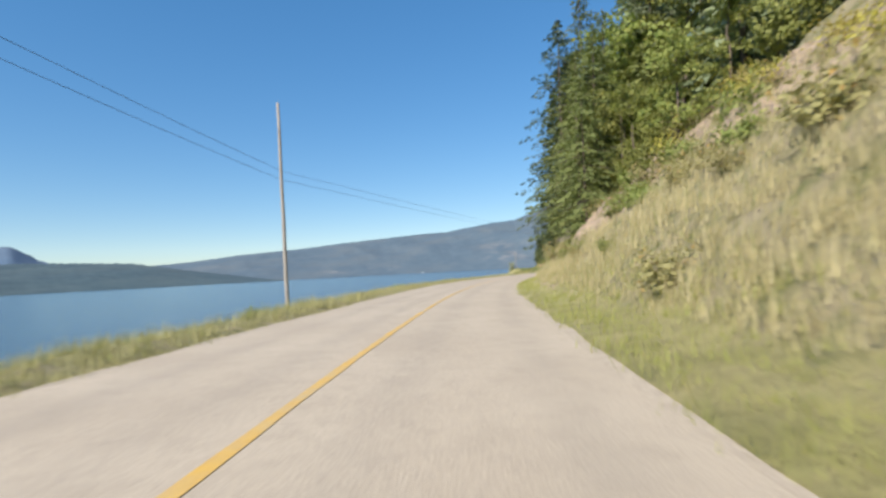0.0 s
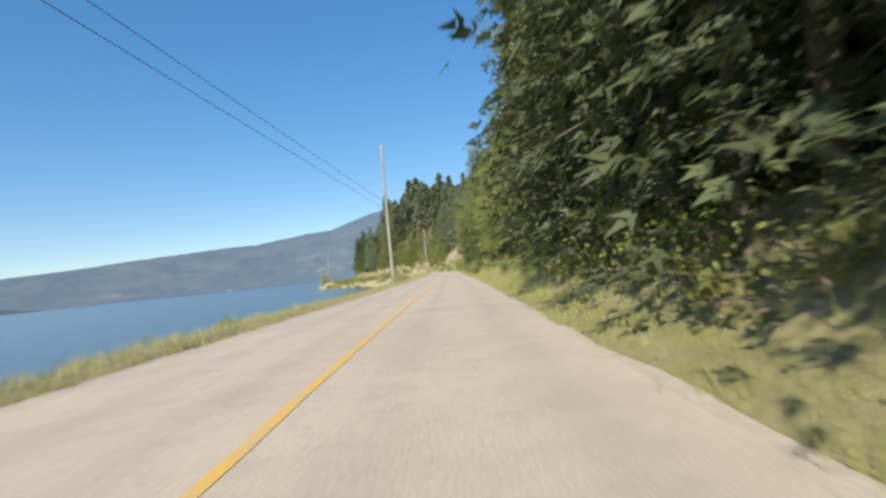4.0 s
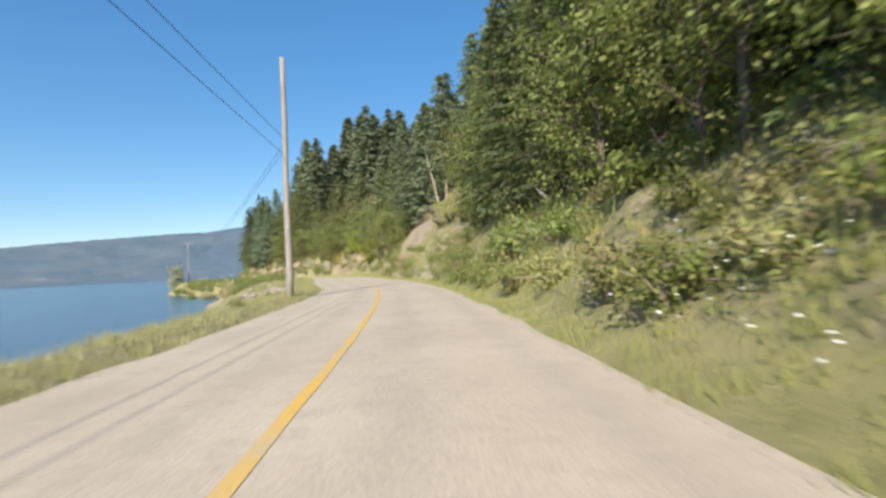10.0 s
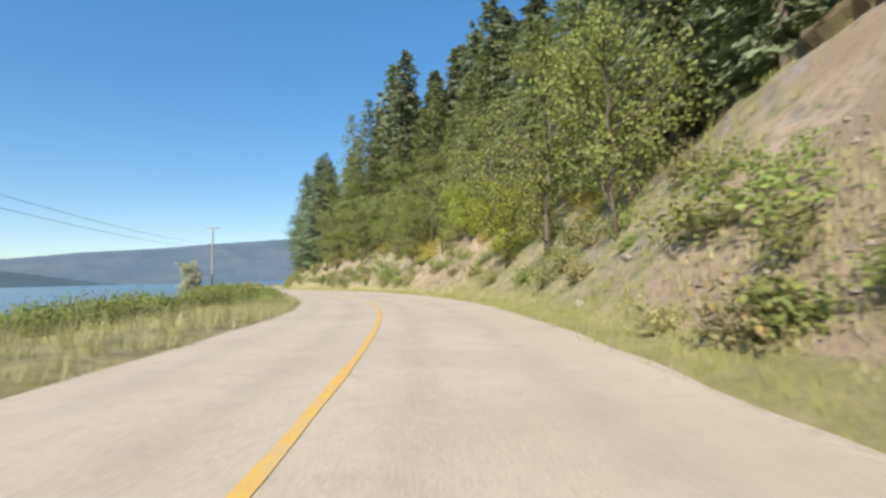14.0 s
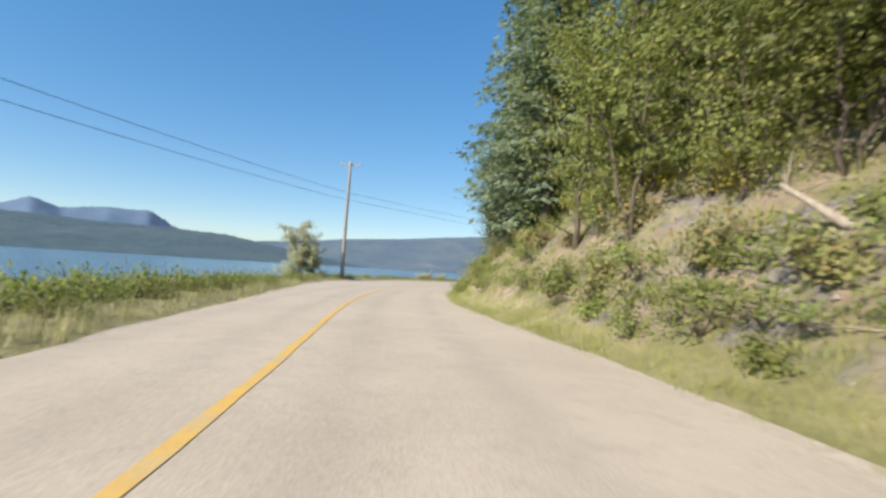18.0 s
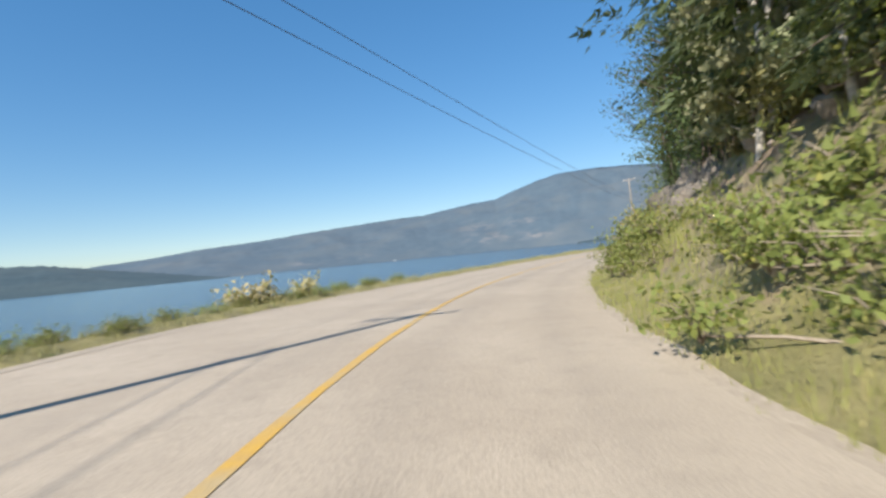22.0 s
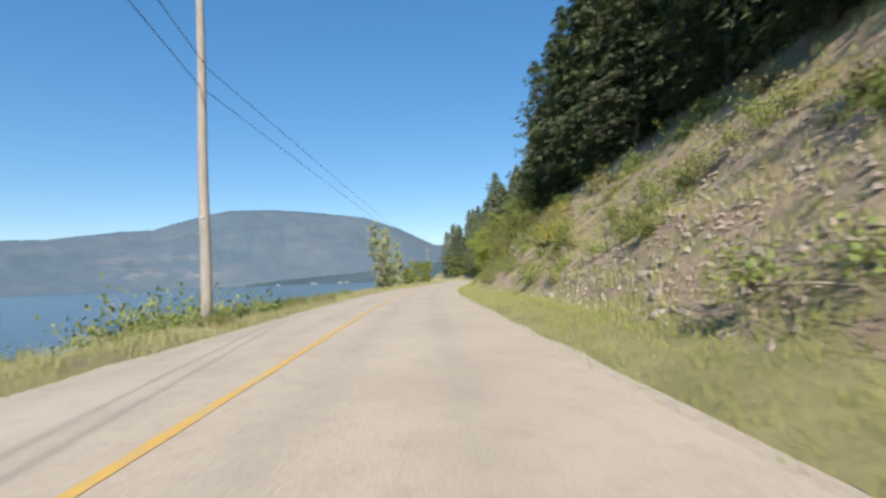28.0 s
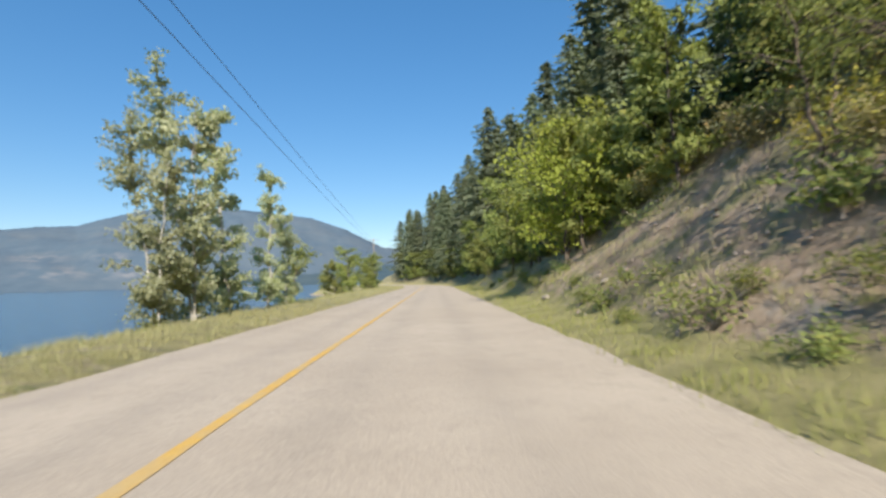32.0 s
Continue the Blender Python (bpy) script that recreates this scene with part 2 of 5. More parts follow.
M_DEAD = surface("bleached_dead_wood", (0.42, 0.35, 0.27), (0.29, 0.235, 0.18), 7, 0.9, fine=40, local=True, stretch=(3, 3, 0.6))
# needle green made paler and bluer, with haze included in the colour
M_FIR = foliage("haze_lifted_fir_needles", (0.10, 0.13, 0.080), (0.26, 0.285, 0.165), through=0.35)
M_DARKFIR = foliage("dark_fir_needles", (0.042, 0.060, 0.030), (0.130, 0.152, 0.066), through=0.3)
M_SPRUCE = foliage("young_fir_needles", (0.12, 0.15, 0.055), (0.27, 0.295, 0.105), through=0.4)
M_BLUEFIR = foliage("blue_green_needles", (0.10, 0.135, 0.095), (0.25, 0.295, 0.19), through=0.35)
# dark leaf green; on the low bushes at 150-161 it stands for shade
M_ALDER = foliage("dark_broad_leaves", (0.045, 0.075, 0.028), (0.15, 0.19, 0.07), through=0.35)
M_WILLOW = foliage("silver_leaves", (0.34, 0.36, 0.24), (0.58, 0.58, 0.43), through=0.45)
M_LEAF = foliage("broad_leaves", (0.15, 0.19, 0.05), (0.36, 0.375, 0.12), warm=(0.36, 0.35, 0.09), through=0.42)
M_POPLAR = foliage("grey_green_leaves", (0.29, 0.315, 0.18), (0.51, 0.52, 0.335), through=0.45)
M_SHRUB = foliage("shrub_leaves", (0.13, 0.17, 0.045), (0.30, 0.32, 0.10), warm=(0.33, 0.32, 0.09), through=0.4)
M_BRIGHT = foliage("bright_leaves", (0.22, 0.26, 0.035), (0.41, 0.43, 0.085), through=0.45)
M_DRYSHRUB = foliage("dry_shrub_leaves", (0.19, 0.18, 0.075), (0.36, 0.315, 0.15), warm=(0.40, 0.26, 0.09))
M_AUTUMN = foliage("yellowing_leaves", (0.28, 0.25, 0.045), (0.48, 0.40, 0.09), warm=(0.50, 0.40, 0.16))
M_GRASSBLADE = foliage("dry_grass_blades", (0.24, 0.235, 0.10), (0.46, 0.40, 0.235), warm=(0.17, 0.21, 0.05))
M_TANBLADE = foliage("bleached_grass_blades", (0.31, 0.27, 0.145), (0.51, 0.43, 0.27), warm=(0.22, 0.24, 0.07))
M_GREENBLADE = foliage("green_grass_blades", (0.195, 0.215, 0.06), (0.38, 0.355, 0.13), warm=(0.42, 0.36, 0.17))
M_TURF = surface("rooted_dark_soil", (0.105, 0.080, 0.052), (0.20, 0.155, 0.095), 5, 0.95, fine=26, bump_at=14, bump_dist=0.05, c3=(0.19, 0.17, 0.075))
M_DAISY = surface("white_petals", (0.8, 0.8, 0.76), (0.7, 0.7, 0.66), 9, 0.7)
M_ROCK = surface("broken_rock", (0.27, 0.225, 0.18), (0.38, 0.325, 0.27), 2.2, 0.92, fine=18, bump_at=7, bump_dist=0.06, local=True, c3=(0.2, 0.175, 0.15))
# grey-brown rock, darkened in colour for the shade under the overhanging trees
M_CRAG = surface("shade_toned_rock_face", (0.16, 0.135, 0.11), (0.25, 0.215, 0.175), 1.6, 0.94, fine=14, bump_at=8, bump_dist=0.06, c3=(0.11, 0.10, 0.08))
M_EARTH = surface("stony_earth_face", (0.27, 0.20, 0.14), (0.40, 0.305, 0.22), 1.8, 0.95, fine=16, bump_at=9, bump_dist=0.05, c3=(0.22, 0.18, 0.12))
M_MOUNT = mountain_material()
# pale blue of the distance haze is put into the peaks' base colours
M_PEAK = far_forest("haze_blue_far_peaks", (0.082, 0.130, 0.195), (0.105, 0.155, 0.225), (0.12, 0.165, 0.225), 0.003)
# dark forest colour with a blue haze tint mixed in for distance
M_SPIT = far_forest("haze_tinted_wooded_shore", (0.030, 0.058, 0.074), (0.050, 0.084, 0.096), (0.066, 0.096, 0.102), 0.02)
M_SHED = surface("pale_painted_walls", (0.36, 0.37, 0.38), (0.30, 0.31, 0.32), 1, 0.8)

# ---------------- mesh helpers ----------------
RNG = np.random.default_rng(7)


def mesh_of(name, verts, faces, material, smooth=False):
    me = bpy.data.meshes.new(name)
    me.from_pydata([tuple(v) for v in verts] if not isinstance(verts, np.ndarray) else verts.tolist(), [], faces if isinstance(faces, list) else faces.tolist())
    me.materials.append(material)
    if smooth:
        me.polygons.foreach_set("use_smooth", [True] * len(me.polygons))
    me.update()
    return me


def part(name, me, parent=None, label="", m=None):
    ob = new(name, me)
    if parent is not None:
        ob.parent = parent
    if m is not None:
        ob.matrix_basis = m
    if label:
        tagged(ob, label)
    return ob


def tube(path, radii, sides=7):
    """Vertices and faces of a round limb along a path."""
    path = np.asarray(path, float)
    n = len(path)
    vs, fs = [], []
    for i in range(n):
        t = path[min(i + 1, n - 1)] - path[max(i - 1, 0)]
        t = t / (np.linalg.norm(t) + 1e-9)
        a = np.cross(t, (0.31, 0.95, 0.05) if abs(t[2]) > 0.7 else (0, 0, 1))
        a /= np.linalg.norm(a)
        b = np.cross(t, a)
        for k in range(sides):
            w = 2 * math.pi * k / sides
            vs.append(path[i] + radii[i] * (a * math.cos(w) + b * math.sin(w)))
    for i in range(n - 1):
        for k in range(sides):
            k2 = (k + 1) % sides
            fs.append((i * sides + k, i * sides + k2, (i + 1) * sides + k2, (i + 1) * sides + k))
    fs.append(tuple(range(sides))[::-1])
    fs.append(tuple((n - 1) * sides + k for k in range(sides)))
    return vs, fs


def join(pieces):
    vs, fs = [], []
    for v, f in pieces:
        o = len(vs)
        vs += list(v)
        fs += [tuple(i + o for i in q) for q in f]
    return vs, fs


def leaf_tris(centres, axes, length, width, rng, face=None, oval=False):
    """Leaf blades: pointed triangles, each about its own axis, turned to the light side of the crown."""
    c = np.asarray(centres, float)
    a = np.asarray(axes, float)
    a = a / (np.linalg.norm(a, axis=1, keepdims=True) + 1e-9)
    r = rng.normal(size=a.shape)
    if face is not None:
        r = 0.5 * r + face
    s = np.cross(a, r)
    s /= np.linalg.norm(s, axis=1, keepdims=True) + 1e-9
    k = rng.uniform(0.7, 1.3, (len(c), 1))
    L, Wd = length * k, width * k
    if oval:
        v = np.stack([c - a * L * 0.5, c + s * Wd * 0.5, c + a * L * 0.5, c - s * Wd * 0.5], 1).reshape(-1, 3)
        return v, np.arange(len(v)).reshape(-1, 4)
    v = np.stack([c - a * L * 0.4 + s * Wd * 0.5, c + a * L * 0.6, c - a * L * 0.4 - s * Wd * 0.5], 1).reshape(-1, 3)
    return v, np.arange(len(v)).reshape(-1, 3)


def frond_tris(centres, axes, length, rng, face):
    """Feathered needle sprays: a narrow tip blade and a pair of side blades on each twig."""
    c = np.asarray(centres, float)
    a = np.asarray(axes, float)
    a = a / (np.linalg.norm(a, axis=1, keepdims=True) + 1e-9)
    sd = np.cross(a, 0.5 * rng.normal(size=a.shape) + face)
    sd /= np.linalg.norm(sd, axis=1, keepdims=True) + 1e-9
    L = length * rng.uniform(0.7, 1.3, (len(c), 1))
    out = []
    for along, turn, size in ((0.0, 0.0, 0.65), (-0.25, 0.75, 0.55), (-0.25, -0.75, 0.55)):
        t = turn + rng.normal(0, 0.15, (len(c), 1))
        way = a * np.cos(t) + sd * np.sin(t)
        across = sd * np.cos(t) - a * np.sin(t)
        root = c + a * L * along
        w = L * size * 0.22
        out.append(np.stack([root + across * w, root + way * L * size + rng.normal(0, 0.04, c.shape) * L, root - across * w], 1))
    v = np.concatenate(out, 1).reshape(-1, 3)
    return v, np.arange(len(v)).reshape(-1, 3)


# ---------------- the road's line ----------------
CTRL = [
    (16.3, -147.0), (11.9, -134.3), (8.0, -121.4), (4.8, -108.2), (2.6, -94.9), (1.4, -81.5), (0.9, -68.0), (0.6, -54.6),
    (0.1, -41.3), (-0.4, -27.9), (-0.8, -14.5), (-1.2, -1.1), (-1.4, 12.3), (-1.7, 25.7), (-2.6, 39.0), (-4.6, 52.2), (-7.9, 65.2),
    (-10.8, 78.2), (-14.9, 90.8), (-21.5, 102.2), (-29.7, 112.6), (-38.7, 122.6), (-46.8, 133.5), (-52.8, 145.9), (-55.5, 159.4),
    (-55.7, 173.0), (-54.8, 186.5), (-52.9, 199.9), (-50.7, 213.2), (-47.9, 226.3), (-45.0, 239.4), (-41.9, 252.5), (-38.0, 265.2)]
BACK = [(16.3 + 5.2 * k, -147.0 - 12.4 * k) for k in range(9, 0, -1)]
AHEAD = []
hx, hy, hd = -38.0, 265.2, 18.0
for k in range(14):
    hd = 19.5 if k < 6 else hd - 4.0
    hx, hy = hx + 13.4 * math.sin(radians(hd)), hy + 13.4 * math.cos(radians(hd))
    AHEAD.append((hx, hy))


def smooth_line(pts, per=14):
    out = []
    p = [Vector((*q, 0)) for q in pts]
    p = [p[0] * 2 - p[1]] + p + [p[-1] * 2 - p[-2]]
    for i in range(1, len(p) - 2):
        a, b, c, d = p[i - 1:i + 3]
        for k in range(per):
            u = k / per
            out.append(0.5 * ((2 * b) + (c - a) * u + (2 * a - 5 * b + 4 * c - d) * u * u + (3 * b - a - 3 * c + d) * u ** 3))
    out.append(p[-2])
    return np.array([(v.x, v.y) for v in out])


LINE = smooth_line(BACK + CTRL + AHEAD)
for _ in range(25):
    LINE[1:-1] = 0.25 * LINE[:-2] + 0.5 * LINE[1:-1] + 0.25 * LINE[2:]
LS = np.concatenate([[0], np.cumsum(np.hypot(*np.diff(LINE, axis=0).T))])
LS -= LS[np.argmin(np.hypot(LINE[:, 0] - 16.3, LINE[:, 1] + 147.0))]
S0, S1 = -105.0, 600.0
TAN = np.gradient(LINE, axis=0)
TAN /= np.linalg.norm(TAN, axis=1, keepdims=True)


def on_road(s, d):
    """Place at station s along the road, d metres to the right of its middle."""
    s = np.asarray(s, float)
    x, y = np.interp(s, LS, LINE[:, 0]), np.interp(s, LS, LINE[:, 1])
    tx, ty = np.interp(s, LS, TAN[:, 0]), np.interp(s, LS, TAN[:, 1])
    n = np.hypot(tx, ty)
    return x + ty / n * d, y - tx / n * d


def heading(s):
    return math.degrees(math.atan2(-np.interp(s, LS, TAN[:, 0]), np.interp(s, LS, TAN[:, 1])))


def table(text):
    rows = [[float(v) for v in r.split()] for r in text.strip().splitlines()]
    cols = list(zip(*rows))
    return lambda s, k=1: np.interp(s, cols[0], cols[k])


RIGHT = table("""-105 3.4
14 3.35
22 3.15
34 3.15
47 3.4
110 3.5
135 3.45
155 3.15
180 3.05
200 3.35
215 3.7
240 4.3
262 5.0
274 4.5
284 3.6
305 3.5
325 3.5
345 4.1
412 4.4
600 4.5""")
LEFT = table("""-105 3.6
20 3.75
48 4.5
82 4.0
100 3.5
112 3.3
126 3.05
150 3.0
158 3.3
170 3.05
196 3.1
205 3.6
216 3.5
228 3.4
255 2.9
270 2.6
282 3.1
290 4.0
296 5.1
302 6.1
310 6.7
318 6.6
325 5.8
333 4.9
345 4.3
365 3.5
374 2.75
390 2.85
600 3.0""")
# verge width, height of the cut, its steepness, steepness of the wood above
BANK = table("""-105 1.2 5.0 0.9 0.6
0 1.1 9.0 0.9 0.65
18 1.0 8.8 0.95 0.7
26 1.0 7.0 0.95 0.7
36 1.0 4.9 1.0 0.7
44 1.0 6.4 1.15 0.7
57 1.0 6.4 1.15 0.7
64 1.0 3.0 0.8 0.7
76 1.0 2.2 0.7 0.7
105 1.1 2.4 0.7 0.7
140 0.9 3.0 0.9 0.65
170 0.8 3.5 0.9 0.7
190 0.7 3.4 1.0 0.7
200 0.6 3.9 1.25 0.6
209 0.7 4.3 1.25 0.6
216 0.9 6.0 1.25 0.6
224 1.0 7.4 1.25 0.6
229 1.0 6.3 1.2 0.7
236 1.0 4.0 1.0 0.8
258 0.8 4.0 1.0 0.8
290 0.6 4.5 1.1 0.8
305 0.6 4.5 1.1 0.75
318 0.7 7.0 1.0 0.8
330 0.8 15.0 1.0 0.85
378 1.2 15.0 1.0 0.8
396 2.1 13.0 0.95 0.8
410 2.0 13.0 0.95 0.8
427 1.5 12.0 0.95 0.8
437 1.2 7.5 0.95 0.75
446 1.2 4.0 0.95 0.7
460 1.6 3.0 0.7 0.6
600 2.2 3.0 0.6 0.6""")
# shore: width of the grass, width of the bank down to the water
SHORE = table("""-105 1.6 5.0
60 1.6 5.0
100 1.3 4.0
170 1.6 4.0
196 2.2 5.0
206 3.6 5.0
222 5.0 8.0
238 6.0 9.0
250 3.5 6.5
280 2.4 5.0
296 1.8 4.0
310 2.2 4.5
340 1.6 4.0
400 1.6 4.5
440 3.0 6.0
600 6.0 9.0""")
LAKE = -2.5


def fbm(x, y, z, scale, octaves=4):
    """Cheap layered noise on arrays."""
    out = np.zeros_like(np.asarray(x, float))
    amp, f = 1.0, 1.0 / scale
    for o in range(octaves):
        a = 1.7 * o
        out = out + amp * (np.sin(x * f + 1.3 * np.sin(y * f * 0.83 + a) + a) * np.cos(y * f * 1.1 - 1.1 * np.sin(x * f * 0.71 - a) + 2 * a) + 0.5 * np.sin(z * f * 1.3 + x * f * 0.6 + a))
        amp *= 0.5
        f *= 2.07
    return out / 2.2


def height(s, d):
    s, d = np.asarray(s, float), np.asarray(d, float)
    e, vw, h1, a1, a2 = RIGHT(s), BANK(s, 1), BANK(s, 2), BANK(s, 3), BANK(s, 4)
    x, y = on_road(s, d)
    u = d - e
    v = np.clip(u - vw, 0, None)
    run = h1 / a1
    ease = np.clip(v / 0.8, 0, 1)
    cut = np.minimum(v, run) * a1 * (0.45 + 0.55 * ease)
    above = np.clip(v - run, 0, 20) * a2 * np.clip((v - run) / 3.0, 0.35, 1)
    lip = 0.85 * np.clip((s - 193) / 8, 0, 1) * np.clip((231 - s) / 8, 0, 1) * np.clip((v - run + 0.1) / 0.35, 0, 1)
    above = above + lip * (0.75 + 0.5 * fbm(x, y, x * 0, 1.9, 3))
    rough = np.clip(v / 2.0, 0, 1) * (0.42 * fbm(x, y, cut, 2.3, 5) + 0.25 * fbm(x * 1.3, y, cut, 0.8, 3))
    gully = np.clip((s - 322) / 12, 0, 1) * np.clip((446 - s) / 10, 0, 1) * np.clip(v / 3.0, 0, 1)
    rough = rough - gully * 0.55 * np.abs(fbm(s + 0.35 * v, s * 0.6, v * 0.3, 2.6, 4)) ** 0.8
    zr = np.where(u > 0, 0.06 * np.clip(u / 0.5, 0, 1) + 0.08 * np.clip(u, 0, vw) * np.where(u > 0, 1, 0) + cut + above + rough, -0.06)
    el, gw, bw = LEFT(s), SHORE(s, 1), SHORE(s, 2)
    ul = -d - el
    w = np.clip((ul - gw) / bw, 0, 3)
    drop = (LAKE - 0.4) * np.where(w < 1, w * w * (3 - 2 * w), 1) - 6 * np.clip(w - 1, 0, 2)
    zl = 0.05 * np.clip(ul / 0.5, 0, 1) + 0.10 * np.sin(np.clip(ul / (gw + 0.01), 0, 1) * math.pi) + drop + np.clip(ul / 2, 0, 1) * 0.12 * fbm(x, y, x * 0, 1.4, 4)
    return np.where(d > 0, zr, np.where(ul > 0, zl, -0.06))


def place(s, d):
    x, y = on_road(s, d)
    return Vector((float(x), float(y), float(height(s, d))))


# how bare and how rocky the bank is, by station
BARE = table("""-105 0.0 0.0
20 0.1 0.1
20 0.85 0.1
34 0.85 0.15
40 0.75 0.45
66 0.7 0.5
74 0.05 0.0
98 0.1 0.0
104 0.65 0.0
112 0.65 0.0
118 0.15 0.0
142 0.1 0.0
160 0.2 0.15
188 0.25 0.1
197 0.9 0.1
224 0.9 0.1
232 0.2 0.3
244 0.2 0.2
249 0.7 0.1
255 0.65 0.1
259 0.4 0.4
286 0.45 0.3
296 0.75 0.0
304 0.7 0.0
312 0.35 0.15
328 0.35 0.1
336 0.95 0.0
372 0.9 0.05
378 0.5 0.1
392 0.62 0.15
405 0.6 0.1
424 0.5 0.1
432 0.55 0.3
446 0.55 0.35
456 0.2 0.1
470 0.0 0.0
600 0.0 0.0""")


def strip(name, svals, dlow, dhigh, n, z, material):
    s, k = np.meshgrid(svals, np.linspace(0, 1, n), indexing="ij")
    lo, hi = dlow(s), dhigh(s)
    d = lo + (hi - lo) * k
    x, y = on_road(s, d)
    v = np.stack([x, y, np.full_like(x, 0.0) + (z(s, d) if callable(z) else z)], -1).reshape(-1, 3)
    idx = np.arange(len(v)).reshape(s.shape)
    f = np.stack([idx[:-1, :-1], idx[:-1, 1:], idx[1:, 1:], idx[1:, :-1]], -1).reshape(-1, 4)
    return mesh_of(name, v, f, material, True), s, d


# ---------------- road ----------------
sv = np.arange(S0, S1, 1.0)
me, rs, rd = strip("road", sv, lambda s: -LEFT(s) + 0.04 * np.sin(s * 0.7) * np.sin(s * 0.23), lambda s: RIGHT(s) - 0.12 + 0.04 * np.sin(s * 0.6 + 1) * np.sin(s * 0.27), 33, lambda s, d: 0.03 - 0.008 * np.abs(d) * 0.5, M_ROAD)
wheel = np.exp(-((rd.ravel() - 0.9) / 0.3) ** 2) + np.exp(-((rd.ravel() - 2.5) / 0.3) ** 2) + np.exp(-((rd.ravel() + 0.9) / 0.3) ** 2) + np.exp(-((rd.ravel() + 2.4) / 0.3) ** 2)
me.attributes.new("wheel", "FLOAT", "POINT").data.foreach_set("value", (0.6 * wheel).astype(np.float32))
road = tagged(new("road", me), "pale worn chip-sealed two-lane road beside the lake", "road", kind="structure")
s = -60.0
while s < 560:
    n = 9.0 + 12.0 * RNG.random()
    me, _, _ = strip("centre_line", np.append(np.arange(s, s + n, 0.8), s + n), lambda q: q * 0 - 0.065 + 0.008 * np.sin(q * 1.7), lambda q: q * 0 + 0.065 + 0.008 * np.sin(q * 2.3), 2, 0.036, M_YELLOW)
    part("centre_line", me, road, "worn yellow painted line")
    s += n + (0.12 if RNG.random() < 0.5 else 0.02)
for side in (-1, 1):
    def inner(s):
        return (RIGHT(s) if side > 0 else -LEFT(s)) - side * 0.42
    def outer(s):
        return inner(s) + side * (0.46 + 0.05 * np.sin(s * 0.5) * np.sin(s * 1.1 + side) + 0.02 * np.sin(s * 2.1))
    me, _, _ = strip("gravel_shoulder", np.arange(S0, S1, 0.8), inner if side > 0 else outer, outer if side > 0 else inner, 3, lambda s, d: np.maximum(0.012, height(s, d) + 0.012), M_GRAVEL)
    tagged(new("gravel_shoulder", me), "thin strip of pale gravel along the road", "road edge", kind="structure")

# ---------------- ground ----------------
dl = -np.concatenate([[400, 200, 90, 60, 40, 30], np.arange(25, 12, -1.2), np.arange(12, 2.4, -0.5)])
dr = np.concatenate([[-1.5, 0, 1.5, 2.4], np.arange(2.8, 14, 0.4), np.arange(14, 32, 0.8), np.arange(32, 90, 3.0), [100, 130, 170, 220, 400, 800]])
dv = np.concatenate([dl, dr])
gs, gd = np.meshgrid(np.arange(S0, S1, 0.7), dv, indexing="ij")
gx, gy = on_road(gs, gd)
gz = height(gs, gd)
# keep the far strips from folding over one another inside the bends
v = np.stack([gx, gy, gz], -1).reshape(-1, 3)
idx = np.arange(len(v)).reshape(gs.shape)
f = np.stack([idx[:-1, :-1], idx[:-1, 1:], idx[1:, 1:], idx[1:, :-1]], -1).reshape(-1, 4)
me = mesh_of("ground", v, f, M_GROUND, True)
u = gd - RIGHT(gs) - BANK(gs, 1)
run = BANK(gs, 2) / BANK(gs, 3)
incut = np.clip((u + 0.1) / 0.6, 0, 1) * np.clip((run + 0.6 - u) / 0.8, 0, 1)
patch = 0.18 * fbm(gx, gy, gz, 5.0, 3)
bare = incut * np.clip(BARE(gs, 1) * 1.05 + patch, 0, 1)
rockm = incut * np.clip(BARE(gs, 2) + 1.4 * patch + 0.25 * np.clip((u - run * 0.5) / run, -1, 1), 0, 1) * (BARE(gs, 2) > 0.02)
ul = -gd - LEFT(gs) - SHORE(gs, 1)
bare = np.maximum(bare, np.clip((ul - 0.6 * SHORE(gs, 2)) / 1.5, 0, 0.9))
forest = np.clip((u - run - 1.0) / 2.5, 0, 1)
verge = np.where(gd > 0, np.clip(0.85 - np.clip(u, 0, 9) * 0.8, 0, 1), 0.55)
for key, val in (("bare", bare), ("rock", rockm), ("forest", forest), ("verge", verge)):
    me.attributes.new(key, "FLOAT", "POINT").data.foreach_set("value", val.ravel().astype(np.float32))
tagged(new("ground", me), "steep roadside bank of dry grass, bare soil and rock", "ground", kind="structure")

# ---------------- overhanging turf along the top of the cut ----------------


